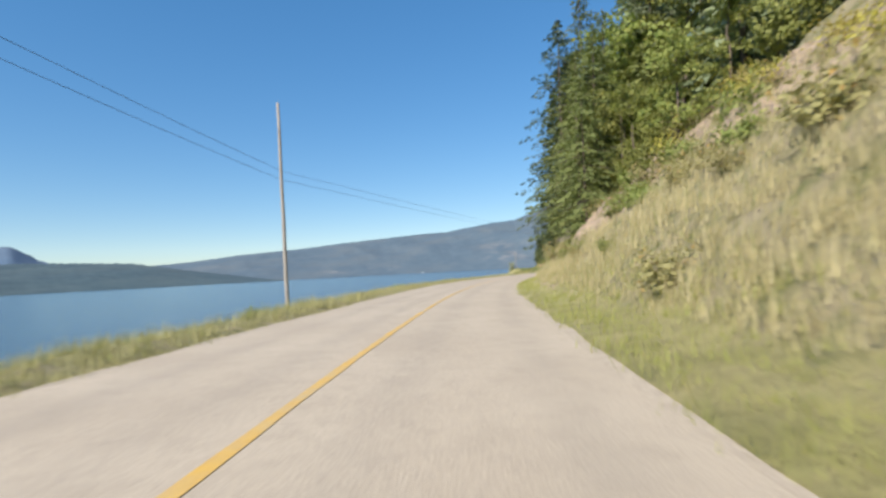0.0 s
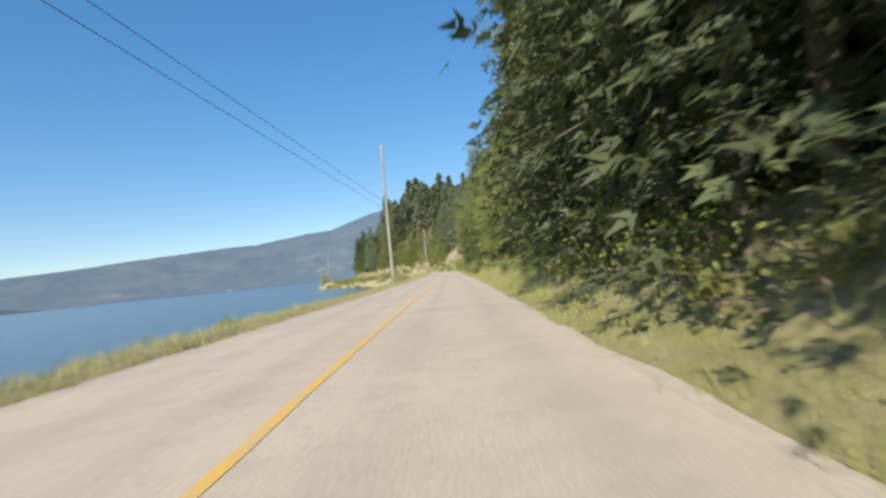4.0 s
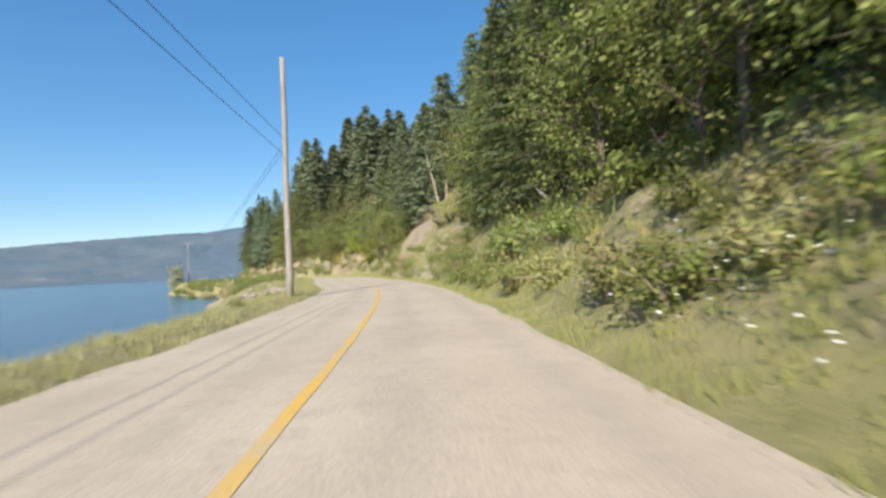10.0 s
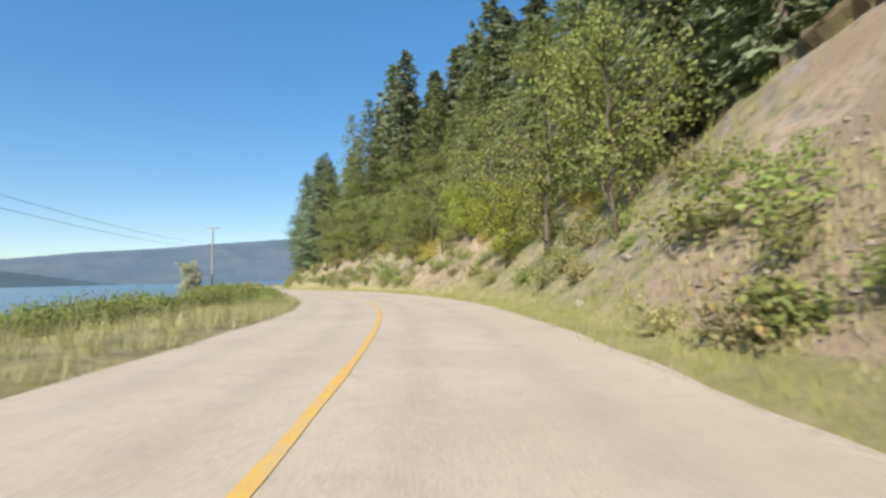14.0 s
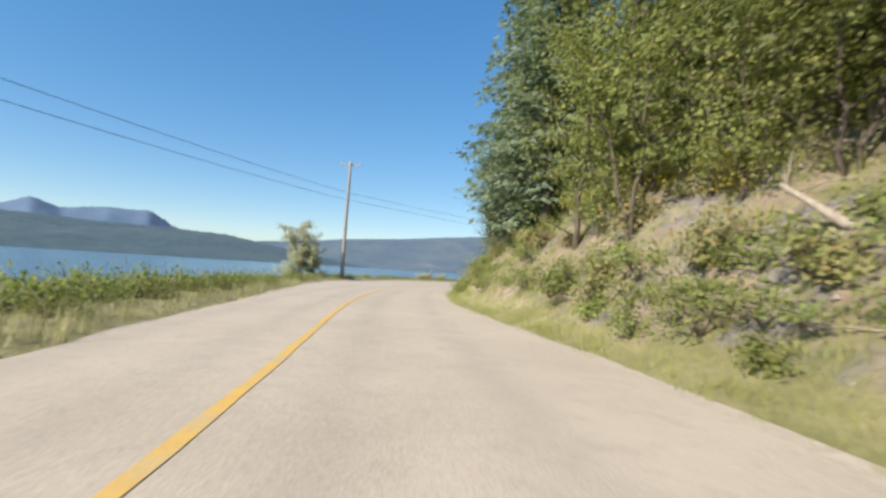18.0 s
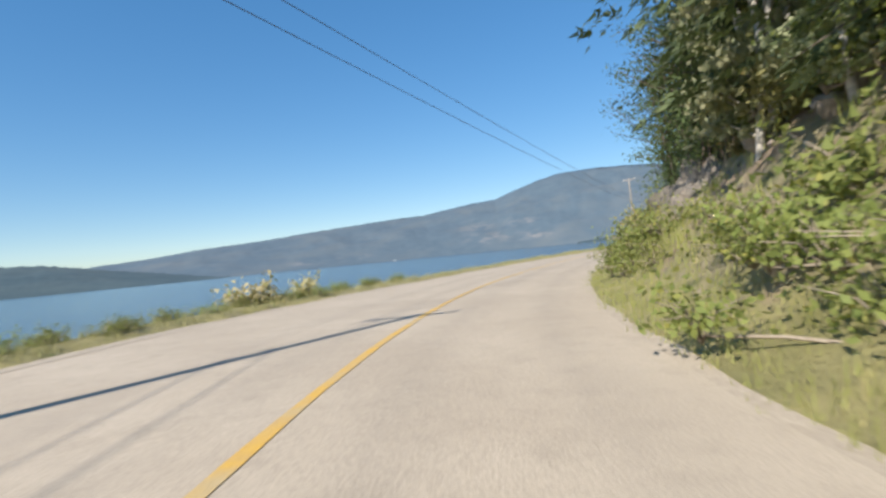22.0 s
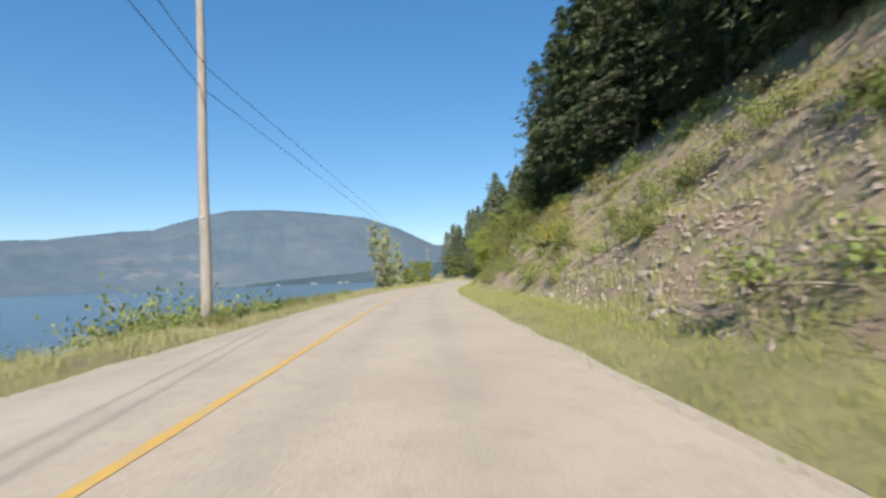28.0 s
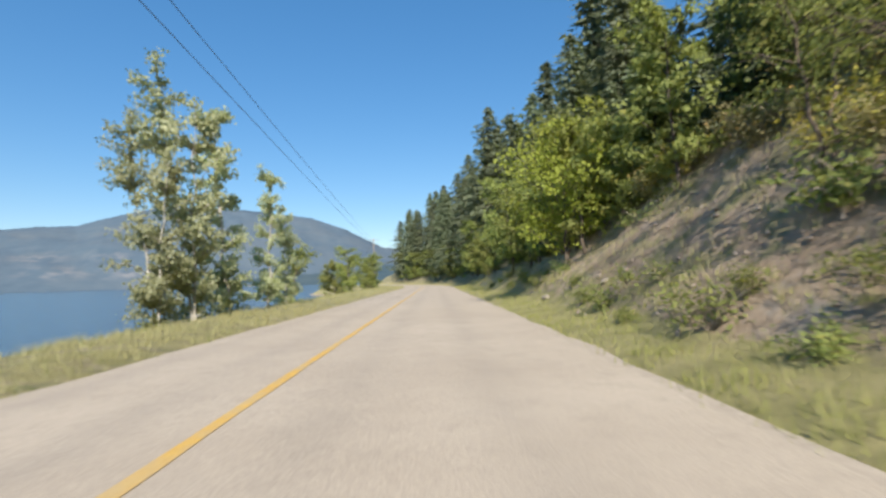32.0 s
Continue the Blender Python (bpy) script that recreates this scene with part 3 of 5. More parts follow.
def turf_edge(a, b, reach, seed):
    """A ragged shelf of rooted soil that stands out over the eroded slope."""
    rng = np.random.default_rng(seed)
    ss = np.arange(a, b, 0.22)
    taper = np.clip((ss - a) / 1.5, 0, 1) * np.clip((b - ss) / 1.5, 0, 1)
    ragged = 0.55 + 0.45 * np.sin(ss * 1.9) * np.sin(ss * 0.63 + 1) + rng.normal(0, 0.13, len(ss))
    rows = []
    for k, (dv, dz) in enumerate(((0.75, -0.02), (0.1, 0.05), (-reach, 0.0), (-reach * 0.92, -0.16), (-reach * 0.35, -0.42), (0.05, -0.95))):
        run_s = BANK(ss, 2) / BANK(ss, 3)
        foot = RIGHT(ss) + BANK(ss, 1) + run_s
        out = dv * taper * ragged if dv < 0 else np.full_like(ss, dv)
        d = foot + out + rng.normal(0, 0.03, len(ss))
        x, y = on_road(ss, d)
        top = np.maximum(height(ss, foot + 0.35), height(ss, d))
        z = top + dz * (0.6 + 0.4 * ragged) + 0.04 + rng.normal(0, 0.03, len(ss))
        rows.append(np.stack([x, y, z], -1))
    v = np.stack(rows, 1).reshape(-1, 3)
    idx = np.arange(len(v)).reshape(len(ss), len(rows))
    f = np.stack([idx[:-1, :-1], idx[:-1, 1:], idx[1:, 1:], idx[1:, :-1]], -1).reshape(-1, 4)
    tagged(new("turf_edge", mesh_of("turf_edge", v, f, M_TURF)), "dark overhanging edge of rooted soil above the cut", "bank edge", kind="structure")


turf_edge(197.5, 230.5, 0.62, 61)
turf_edge(247.5, 257.5, 0.5, 62)
turf_edge(22.0, 37.0, 0.5, 63)
turf_edge(41.0, 56.0, 0.7, 64)

# ---------------- broken rock faces in the cut ----------------


def outcrop(a, b, lo, hi, depth, seed, material=M_CRAG):
    """A face of cracked angular blocks standing out of the bank between two stations."""
    rng = np.random.default_rng(seed)
    s, u = np.meshgrid(np.arange(a, b, 0.15), np.arange(lo, hi, 0.12), indexing="ij")
    n = int((b - a) * (hi - lo) * 2.2)
    cs, cu = rng.uniform(a, b, n), rng.uniform(lo, hi, n)
    step, tilt = rng.uniform(0.0, 1.0, n), rng.normal(0, 0.55, (n, 2))
    far = ((s[..., None] - cs) * 0.8 + 0.25 * (u[..., None] - cu)) ** 2 + (1.3 * (u[..., None] - cu)) ** 2
    near = np.argmin(far, -1)
    two = np.sort(far, -1)[..., :2]
    crack = np.clip((np.sqrt(two[..., 1]) - np.sqrt(two[..., 0])) / 0.12, 0, 1)
    block = step[near] + tilt[near][..., 0] * (s - cs[near]) + tilt[near][..., 1] * (u - cu[near])
    rim = np.clip((s - a) / 1.2, 0, 1) * np.clip((b - s) / 1.2, 0, 1) * np.clip((u - lo) / 0.4, 0, 1) * np.clip((hi - u) / 0.4, 0, 1)
    patchy = np.clip(0.75 + 0.9 * fbm(s, u, s * 0, 1.3, 3), 0, 1)
    out = depth * (0.25 + np.clip(block, -0.2, 1.3)) * (0.55 + 0.45 * crack) * patchy * rim - 0.12 * (1 - rim) + rng.normal(0, 0.018, s.shape)
    d = RIGHT(s) + BANK(s, 1) + u
    x, y = on_road(s, d - 0.7 * out)
    z = height(s, d) + 0.7 * out
    v = np.stack([x, y, z], -1).reshape(-1, 3)
    idx = np.arange(len(v)).reshape(s.shape)
    f = np.stack([idx[:-1, :-1], idx[:-1, 1:], idx[1:, 1:], idx[1:, :-1]], -1).reshape(-1, 4)
    tagged(new("rock_outcrop", mesh_of("rock_outcrop", v, f, material)), "cracked grey-brown rock face jutting from the road bank", "rock face", kind="structure")


outcrop(38.5, 58.0, 2.1, 5.0, 0.75, 71)
outcrop(319.5, 332.0, 1.4, 3.0, 0.5, 72)
outcrop(21.0, 31.0, 1.8, 4.4, 0.32, 73, M_EARTH)
outcrop(9.0, 18.0, 4.4, 7.2, 0.3, 74, M_EARTH)

# ---------------- lake and far shores ----------------
R0 = Vector((-20.0, 60.0, 0))
ring = [(4900 * math.cos(a), 4900 * math.sin(a), LAKE) for a in np.linspace(0, 2 * math.pi, 96, endpoint=False)]
inner_r = [(900 * math.cos(a), 900 * math.sin(a), LAKE) for a in np.linspace(0, 2 * math.pi, 96, endpoint=False)]
lv = ring + inner_r + [(0, 0, LAKE)]
lf = [(i, (i + 1) % 96, 96 + (i + 1) % 96, 96 + i) for i in range(96)] + [(96 + i, 96 + (i + 1) % 96, 192) for i in range(96)]
tagged(new("lake", mesh_of("lake", lv, lf, M_WATER)), "calm blue lake with light ripples", "water", kind="structure")


def far_land(name, az, el, near, far, back, material, label, jag, seed, step=0.12, clearings=()):
    """A hill range: crest height by bearing, flanks falling to the water and behind."""
    a = np.arange(az[0], az[-1] + 1e-6, step)
    e = np.interp(a, az, el)
    rng = np.random.default_rng(seed)
    k = np.concatenate([[0, 0.03], np.linspace(0.07, 1, 22), [1.12, 1.3]])
    A, Kk = np.meshgrid(a, k, indexing="ij")
    E = np.repeat(e[:, None], len(k), 1)
    r = near + (far - near) * np.clip(Kk, 0, 1) + back * np.clip(Kk - 1, 0, 1)
    top = far * np.tan(np.radians(E))
    prof = np.where(Kk <= 1, np.clip(Kk, 0, 1) ** 0.9, 1 - (Kk - 1) * 2.2)
    x = R0.x - r * np.sin(np.radians(A))
    y = R0.y + r * np.cos(np.radians(A))
    z = LAKE - 3 + (top + 4) * prof
    z += np.clip(Kk * (1.15 - Kk), 0, 1) * top * 0.22 * fbm(x, y, x * 0, far * 0.035, 5) * (Kk < 1)
    z += 0.12 * jag * fbm(x, y, x * 0, far * 0.004, 4) * (Kk > 0.03)
    z += 0.5 * jag * (rng.random(z.shape) - 0.5) * (np.abs(Kk - 1) < 0.01)
    v = np.stack([x, y, z], -1).reshape(-1, 3)
    idx = np.arange(len(v)).reshape(A.shape)
    f = np.stack([idx[:-1, :-1], idx[1:, :-1], idx[1:, 1:], idx[:-1, 1:]], -1).reshape(-1, 4)
    me = mesh_of(name, v, f, material, True)
    el_here = np.degrees(np.arctan2(z, r))
    open_land = np.zeros_like(z)
    for ca, ce, wa, we in clearings:
        open_land = np.maximum(open_land, np.exp(-((A - ca) / wa) ** 2 - ((el_here - ce) / we) ** 2))
    me.attributes.new("clearing", "FLOAT", "POINT").data.foreach_set("value", open_land.ravel().astype(np.float32))
    tagged(new(name, me), label, "mountain", kind="structure")


# the mountain's blue-grey is distance haze put into its colours
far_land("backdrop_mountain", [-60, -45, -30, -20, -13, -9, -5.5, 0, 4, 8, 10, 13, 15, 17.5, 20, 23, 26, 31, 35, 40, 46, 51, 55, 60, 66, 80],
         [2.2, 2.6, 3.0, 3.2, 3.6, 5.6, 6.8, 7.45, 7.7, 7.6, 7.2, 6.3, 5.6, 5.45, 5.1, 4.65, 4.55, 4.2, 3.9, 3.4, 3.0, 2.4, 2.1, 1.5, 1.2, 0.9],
         3000, 4300, 500, M_MOUNT, "forested mountain across the lake, tinted with haze", 10, 3, 0.2, ((16, 1.5, 2.6, 0.45), (11, 1.3, 2.2, 0.35), (17.5, 2.8, 1.6, 0.5), (12.5, 2.9, 1.4, 0.35), (31, 0.75, 1.6, 0.25), (36, 0.6, 1.5, 0.2)))
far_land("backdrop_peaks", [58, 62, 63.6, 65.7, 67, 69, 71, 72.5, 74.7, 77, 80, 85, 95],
         [1.8, 2.4, 2.9, 4.25, 4.1, 4.2, 3.9, 3.65, 4.4, 3.5, 3.2, 3.0, 2.6], 3900, 4600, 200, M_PEAK, "flat-topped peaks far away, coloured pale haze blue", 22, 4, 0.3)
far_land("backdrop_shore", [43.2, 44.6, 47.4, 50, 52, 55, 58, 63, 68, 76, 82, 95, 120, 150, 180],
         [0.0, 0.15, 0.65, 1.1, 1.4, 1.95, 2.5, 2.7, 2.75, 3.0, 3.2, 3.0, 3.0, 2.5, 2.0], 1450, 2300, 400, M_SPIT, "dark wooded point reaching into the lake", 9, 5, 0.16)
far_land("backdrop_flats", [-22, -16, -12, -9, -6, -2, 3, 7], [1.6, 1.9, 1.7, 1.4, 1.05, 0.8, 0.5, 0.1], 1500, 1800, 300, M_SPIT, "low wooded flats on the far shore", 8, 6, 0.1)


def far_house(az, r, w, d, h, turn):
    p = new("lakeside_house")
    p.matrix_basis = pose(R0.x - r * math.sin(radians(az)), R0.y + r * math.cos(radians(az)), LAKE - 0.5, 0, 0, turn)
    x, y = w / 2, d / 2
    part("wall", mesh_of("wall", [(-x, -y, 0), (x, -y, 0), (x, y, 0), (-x, y, 0), (-x, -y, h), (x, -y, h), (x, y, h), (-x, y, h), (-x, 0, h * 1.45), (x, 0, h * 1.45)], [(0, 1, 5, 4), (1, 2, 6, 9, 5), (2, 3, 7, 6), (3, 0, 4, 8, 7), (0, 3, 2, 1)], M_SHED), p)
    part("roof", mesh_of("roof", [(-x - 0.5, -y - 0.6, h - 0.2), (x + 0.5, -y - 0.6, h - 0.2), (x + 0.5, 0, h * 1.5), (-x - 0.5, 0, h * 1.5), (-x - 0.5, y + 0.6, h - 0.2), (x + 0.5, y + 0.6, h - 0.2)], [(0, 1, 2, 3), (3, 2, 5, 4)], M_STEEL), p, "grey metal roof")
    tagged(p, "small pale house on the far lake shore", "house", "far lakeside houses")


for az, w, turn in ((-2.3, 8, 20), (-1.7, 11, -10), (0.7, 9, 35), (1.0, 8, 5), (4.1, 9, -25), (26.6, 14, 10)):
    far_house(az, 1440 if az < 10 else 2480, w, 7, 3.4, turn)

# ---------------- power poles and wires ----------------


def utility_pole(x, y, z, tall, lean, turn, hook, arm=True):
    p = new("utility_pole")
    p.matrix_basis = pose(x, y, z, lean[0], lean[1], turn)
    zz = np.linspace(-0.5, tall, 9)
    vs, fs = tube([(0.015 * math.sin(q), 0, q) for q in zz], [0.165 - 0.06 * (q + 0.5) / tall for q in zz], 12)
    part("shaft", mesh_of("shaft", vs, fs, M_POLE, True), p)

    def bar(name, a, b, w, h, material, label=""):
        bm = bmesh.new()
        bmesh.ops.create_cube(bm, size=1)
        d = Vector(b) - Vector(a)
        m = Matrix.Translation((Vector(a) + Vector(b)) / 2) @ d.to_track_quat("X", "Z").to_matrix().to_4x4() @ Matrix.Diagonal((d.length, w, h, 1))
        bmesh.ops.transform(bm, matrix=m, verts=bm.verts)
        bmesh.ops.bevel(bm, geom=bm.edges[:], offset=0.008, segments=1, affect="EDGES")
        me = bpy.data.meshes.new(name)
        bm.to_mesh(me)
        bm.free()
        me.materials.append(material)
        return part(name, me, p, label)

    def insulator(x, z, holder):
        zz = [0, 0.05, 0.06, 0.10, 0.11, 0.16, 0.18]
        rr = [0.02, 0.02, 0.055, 0.05, 0.045, 0.04, 0.015]
        vs, fs = tube([(x, 0.13, z + q) for q in zz], rr, 10)
        part("insulator", mesh_of("insulator", vs, fs, M_PORCELAIN, True), holder, "grey porcelain insulator")
    if arm:
        beam = bar("crossarm", (-0.95, 0.13, tall - 0.28), (0.95, 0.13, tall - 0.28), 0.09, 0.11, M_POLE)
        for q in (-0.85, 0.0, 0.85):
            insulator(q, tall - 0.22, beam)
        for q in (-1, 1):
            bar("brace", (q * 0.55, 0.12, tall - 0.34), (0, 0.12, tall - 0.85), 0.03, 0.008, M_STEEL, "galvanised flat brace")
    bar("tag", (-0.05, -0.158, 3.1), (0.05, -0.158, 3.1), 0.012, 0.09, M_SHED, "small pale metal tag")
    for q in (hook, hook + 0.55):
        bar("wire_bracket", (0.0, 0.10, q), (0.0, 0.30, q), 0.05, 0.06, M_STEEL, "small steel wire bracket")
    return tagged(p, "tall weathered grey wooden utility pole in roadside grass", "utility pole", "poles along the shore")


HOOKS = [8.3, 8.4, 7.5, 6.6, 6.7, 7.0, 8.9, 8.0]
SAGS = [0.3, 0.15, 0.25, 1.9, 0.4, 0.5, 0.8]
POLES = [(10.6, -165.5, 12.0, 20), (-6.6, -117.4, 16.6, 12), (-4.3, -32.2, 13.7, 2), (-6.5, 38.3, 10.8, 12), (-58.3, 140.6, 9.8, 25), (-51.1, 230.6, 10.6, -12), (-13.6, 366.0, 10.0, -16), (-2.0, 450.0, 10.0, -12)]
LEANS = [(0, 0), (0, -0.6), (1.0, 0.6), (0.5, 0.6), (0, 0.4), (0, -0.4), (0.5, 1.0), (0, 0)]
for i, (x, y, tall, turn) in enumerate(POLES):
    k = np.argmin(np.hypot(LINE[:, 0] - x, LINE[:, 1] - y))
    dd = (x - LINE[k, 0]) * TAN[k, 1] - (y - LINE[k, 1]) * TAN[k, 0]
    utility_pole(x, y, max(float(height(LS[k], dd)), LAKE) - 0.05, tall, LEANS[i], turn, HOOKS[i] - 0.15, i >= 4)
for j, up in enumerate((0.0, 0.55)):
    for k in range(len(POLES) - 1):
        a, b = POLES[k], POLES[k + 1]
        path = []
        for q in np.linspace(0, 1, 25):
            path.append((a[0] + (b[0] - a[0]) * q + (0.12 if j else -0.08), a[1] + (b[1] - a[1]) * q, HOOKS[k] + (HOOKS[k + 1] - HOOKS[k]) * q + up - 4 * q * (1 - q) * SAGS[k]))
        vs, fs = tube(path, [0.012] * 25, 5)
        tagged(new("power_line", mesh_of("power_line", vs, fs, M_WIRE, True)), "dark sagging overhead cable between utility poles", "cable", "overhead wires")

# ---------------- plants ----------------


def conifer_mesh(tall, spread, rng, low=0.12, droop=0.35, density=1.0, leaf=0.42, feather=False):
    """Trunk with limbs, and a crown of needle sprays in uneven tiers."""
    zz = np.linspace(-0.6, tall, 10)
    pieces = [tube([(0.12 * math.sin(q * 0.4), 0.1 * math.sin(q * 0.3 + 1), q) for q in zz], [max(0.012, 0.013 * tall * (1 - 0.97 * max(q, 0) / tall)) for q in zz], 7)]
    cs, ax = [], []
    z = tall * low
    while z < tall * 0.985:
        up = (z - tall * low) / (tall * (1 - low))
        reach = spread * (1 - up) ** 0.66 * (0.55 + 0.45 * min(1, up * 6)) + 0.12
        n = max(3, int(round(rng.integers(6, 9) * density)))
        off = rng.random() * 6.3
        for b in range(n):
            a = off + 6.283 * b / n + rng.normal(0, 0.22)
            r = reach * rng.uniform(0.45, 1.2)
            dz = droop * r * rng.uniform(0.5, 1.3) - 0.25 * up * r
            tip = np.array([r * math.cos(a), r * math.sin(a), z - dz])
            root = np.array([0, 0, z + 0.1])
            if r > 1.5 and leaf < 0.6 and rng.random() < 0.2:
                pieces.append(tube([root, (root + tip) / 2 + (0, 0, 0.06 * r), tip], [0.012 + 0.012 * r, 0.01 + 0.006 * r, 0.006], 3))
            m = int(5 + r * 9 * density * (0.5 / leaf) ** 1.4)
            t = rng.random(m) ** 0.75
            c = root + (tip - root) * t[:, None]
            side = np.array([-math.sin(a), math.cos(a), 0])
            w = rng.normal(0, 1, m) * (0.09 + 0.17 * r * (1 - 0.55 * t))
            c = c + side * w[:, None] + np.stack([np.zeros(m), np.zeros(m), -0.10 * np.abs(w) + rng.normal(-0.05, 0.07, m)], 1)
            d = (tip - root) / (r + 0.2) + side * np.sign(w)[:, None] * 0.8 + rng.normal(0, 0.28, (m, 3)) - np.array([0, 0, 0.25])
            cs.append(c)
            ax.append(d)
        z += rng.uniform(0.3, 0.55) * (0.6 + 0.02 * tall)
    C = np.concatenate(cs)
    out = C * (1, 1, 0)
    out = out / (np.linalg.norm(out, axis=1, keepdims=True) + 0.2) + (0, 0, 0.7)
    if feather:
        v, f = frond_tris(C, np.concatenate(ax), leaf * 1.25, rng, out)
    else:
        v, f = leaf_tris(C, np.concatenate(ax), leaf, leaf * 0.5, rng, out)
    tv, tf = join(pieces)
    return tv, tf, v, f


def broadleaf_mesh(tall, spread, rng, stems=1, leaf=0.16, count=2600, base=0.3, lean=0.08, limbs=16, girth=0.012):
    stools, tips = [], []
    for k in range(stems):
        pieces = []
        a0 = rng.random() * 6.3
        top = np.array([math.cos(a0), math.sin(a0), 0]) * tall * (lean + 0.12 * (stems > 1)) + np.array([0, 0, tall * rng.uniform(0.82, 1.0)])
        path = [np.array([0.18 * k * math.cos(a0), 0.18 * k * math.sin(a0), -0.5])]
        for q in np.linspace(0.12, 1, 8):
            path.append(top * q + rng.normal(0, 0.012 * tall, 3) * (1, 1, 0.3))
        r0 = girth * tall / math.sqrt(stems) + 0.02
        pieces.append(tube(path, [r0 * (1 - 0.9 * q) for q in np.linspace(0, 1, len(path))], 7))
        for b in range(int(limbs / stems) + 5):
            q = rng.uniform(base, 0.97)
            i = min(int(q * (len(path) - 1)), len(path) - 2)
            p0 = path[i] + (path[i + 1] - path[i]) * (q * (len(path) - 1) - i)
            a = rng.random() * 6.3
            n = spread * rng.uniform(0.5, 1.1) * (1.15 - 0.75 * abs(q - 0.5))
            p1 = p0 + np.array([math.cos(a) * n * 0.55, math.sin(a) * n * 0.55, n * rng.uniform(0.2, 0.5)])
            p2 = p0 + np.array([math.cos(a + 0.2) * n, math.sin(a + 0.2) * n, n * rng.uniform(0.15, 0.7)])
            pieces.append(tube([p0, p1, p2], [r0 * 0.38, r0 * 0.22, 0.008], 4))
            tips += [(p1 * 0.4 + p0 * 0.6, 0.5), (p1, 0.8), (p2, 1.0), ((p1 + p2) / 2, 0.9)]
        tips.append((path[-1], 0.7))
        stools.append(join(pieces))
    T = np.array([t for t, _ in tips])
    W = np.array([w for _, w in tips])
    pick = rng.integers(0, len(T), count)
    c = T[pick] + 0.13 * spread * np.clip(rng.normal(0, 1, (count, 3)), -1.7, 1.7) * W[pick][:, None] * (1, 1, 0.7)
    out = (c - (0, 0, tall * 0.45)) * (1, 1, 0.6)
    out = out / (np.linalg.norm(out, axis=1, keepdims=True) + 0.3) + (0, 0, 0.45)
    v, f = leaf_tris(c, rng.normal(0, 1, (count, 3)) + (0, 0, -0.5), leaf, leaf * 0.7, rng, out, leaf < 0.2)
    return stools, None, v, f


def shrub_mesh(r, rng, leaf=0.125, count=720):
    pieces, c = [], []
    for k in range(12):
        a, up = rng.random() * 6.3, rng.uniform(0.3, 1.1)
        tip = np.array([math.cos(a) * math.cos(up), math.sin(a) * math.cos(up), math.sin(up)]) * r * rng.uniform(0.7, 1.15)
        mid = tip * 0.5 + (0, 0, 0.12 * r)
        pieces.append(tube([(0, 0, -0.15), mid, tip], [0.02, 0.013, 0.005], 3))
        n = count // 12
        t = rng.uniform(0.3, 1.08, n)
        c.append(tip * t[:, None] + rng.normal(0, 0.17 * r, (n, 3)))
    c = np.concatenate(c)
    c[:, 2] = np.abs(c[:, 2]) + 0.02
    out = c / (np.linalg.norm(c, axis=1, keepdims=True) + 0.1) + (0, 0, 0.3)
    v, f = leaf_tris(c, rng.normal(0, 1, c.shape) + (0, 0, 0.3), leaf, leaf * 0.62, rng, out, leaf < 0.15)
    tv, tf = join(pieces)
    return tv, tf, v, f


def thicket_mesh(rng, cores=4, leaf=0.135, each=245):
    """Several bushes grown into one another."""
    tv, tf, vs, fs = [], [], [], []
    for k in range(cores):
        a, b, v, f = shrub_mesh(rng.uniform(0.75, 1.25), rng, leaf, each)
        off = np.array([1.0 * (k - (cores - 1) / 2) + rng.normal(0, 0.2), rng.normal(0, 0.45), 0])
        o = len(tv)
        tv += [np.asarray(p) + off for p in a]
        tf += [tuple(i + o for i in g) for g in b]
        runner, faces = tube([np.array([0, 0, -0.1]), off * 0.5 + (0, 0, -0.02), off + (0, 0, -0.05)], [0.03, 0.025, 0.02], 4)
        tf += [tuple(i + len(tv) for i in g) for g in faces]
        tv += runner
        fs.append(f + sum(len(w) for w in vs))
        vs.append(v + off)
    return tv, tf, np.concatenate(vs), np.concatenate(fs)


def plant(name, data, bark, leaves, crown):
    tv, tf, v, f = data
    p = new(name)
    trunk = "trunk" if crown == "crown" else "branching_stem"
    for sv, sf in (tv if tf is None else [(tv, tf)]):
        stem = part(trunk, mesh_of(trunk, sv, sf, bark, True), p)
    if name in ("thicket", "lakeside_bush"):
        tagged(stem, "thin bare stems among the leaves", kind="stuff")
    part(crown, mesh_of(crown, v, f, leaves), p)
    return p


PLANTS = {}


def kind(key, label, category, group, protos):
    for p in protos:
        tagged(p, label, category, group)
        p.location = (0, 0, -400)
    PLANTS[key] = [protos, 0]


rg = np.random.default_rng(21)
FIRS = ((17, 4.6, 0.04), (20, 5.0, 0.10), (14, 4.4, 0.03), (18, 4.3, 0.15))
kind("near", "full green fir leaning out over the road bank", "conifer tree", "firs by the road", [plant("fir_tree", conifer_mesh(h, w, rg, lo, 0.42, 0.51, 0.31, True), M_BARK, M_SPRUCE, "crown") for h, w, lo in FIRS[:3]])
kind("fir", "tall dark green fir standing on the wooded bank", "conifer tree", "firs of the bank", [plant("fir_tree", conifer_mesh(h, w, rg, lo, 0.3, 0.8, 0.5), M_BARK, M_FIR, "crown") for h, w, lo in FIRS])
kind("shade", "big dark fir with low boughs close to the road", "conifer tree", "dark firs by the road", [plant("dark_fir_tree", conifer_mesh(h, w, rg, 0.03, 0.4, 0.51, 0.31, True), M_BARK, M_DARKFIR, "crown") for h, w in ((18, 4.6), (15, 4.4))])
kind("bough", "big dark fir with low boughs above the slope", "conifer tree", "dark firs above the slope", [plant("broad_fir_tree", conifer_mesh(h, w, rg, 0.03, 0.4, 0.5, 0.42, True), M_BARK, M_DARKFIR, "crown") for h, w in ((18, 5.4), (15, 5.2))])
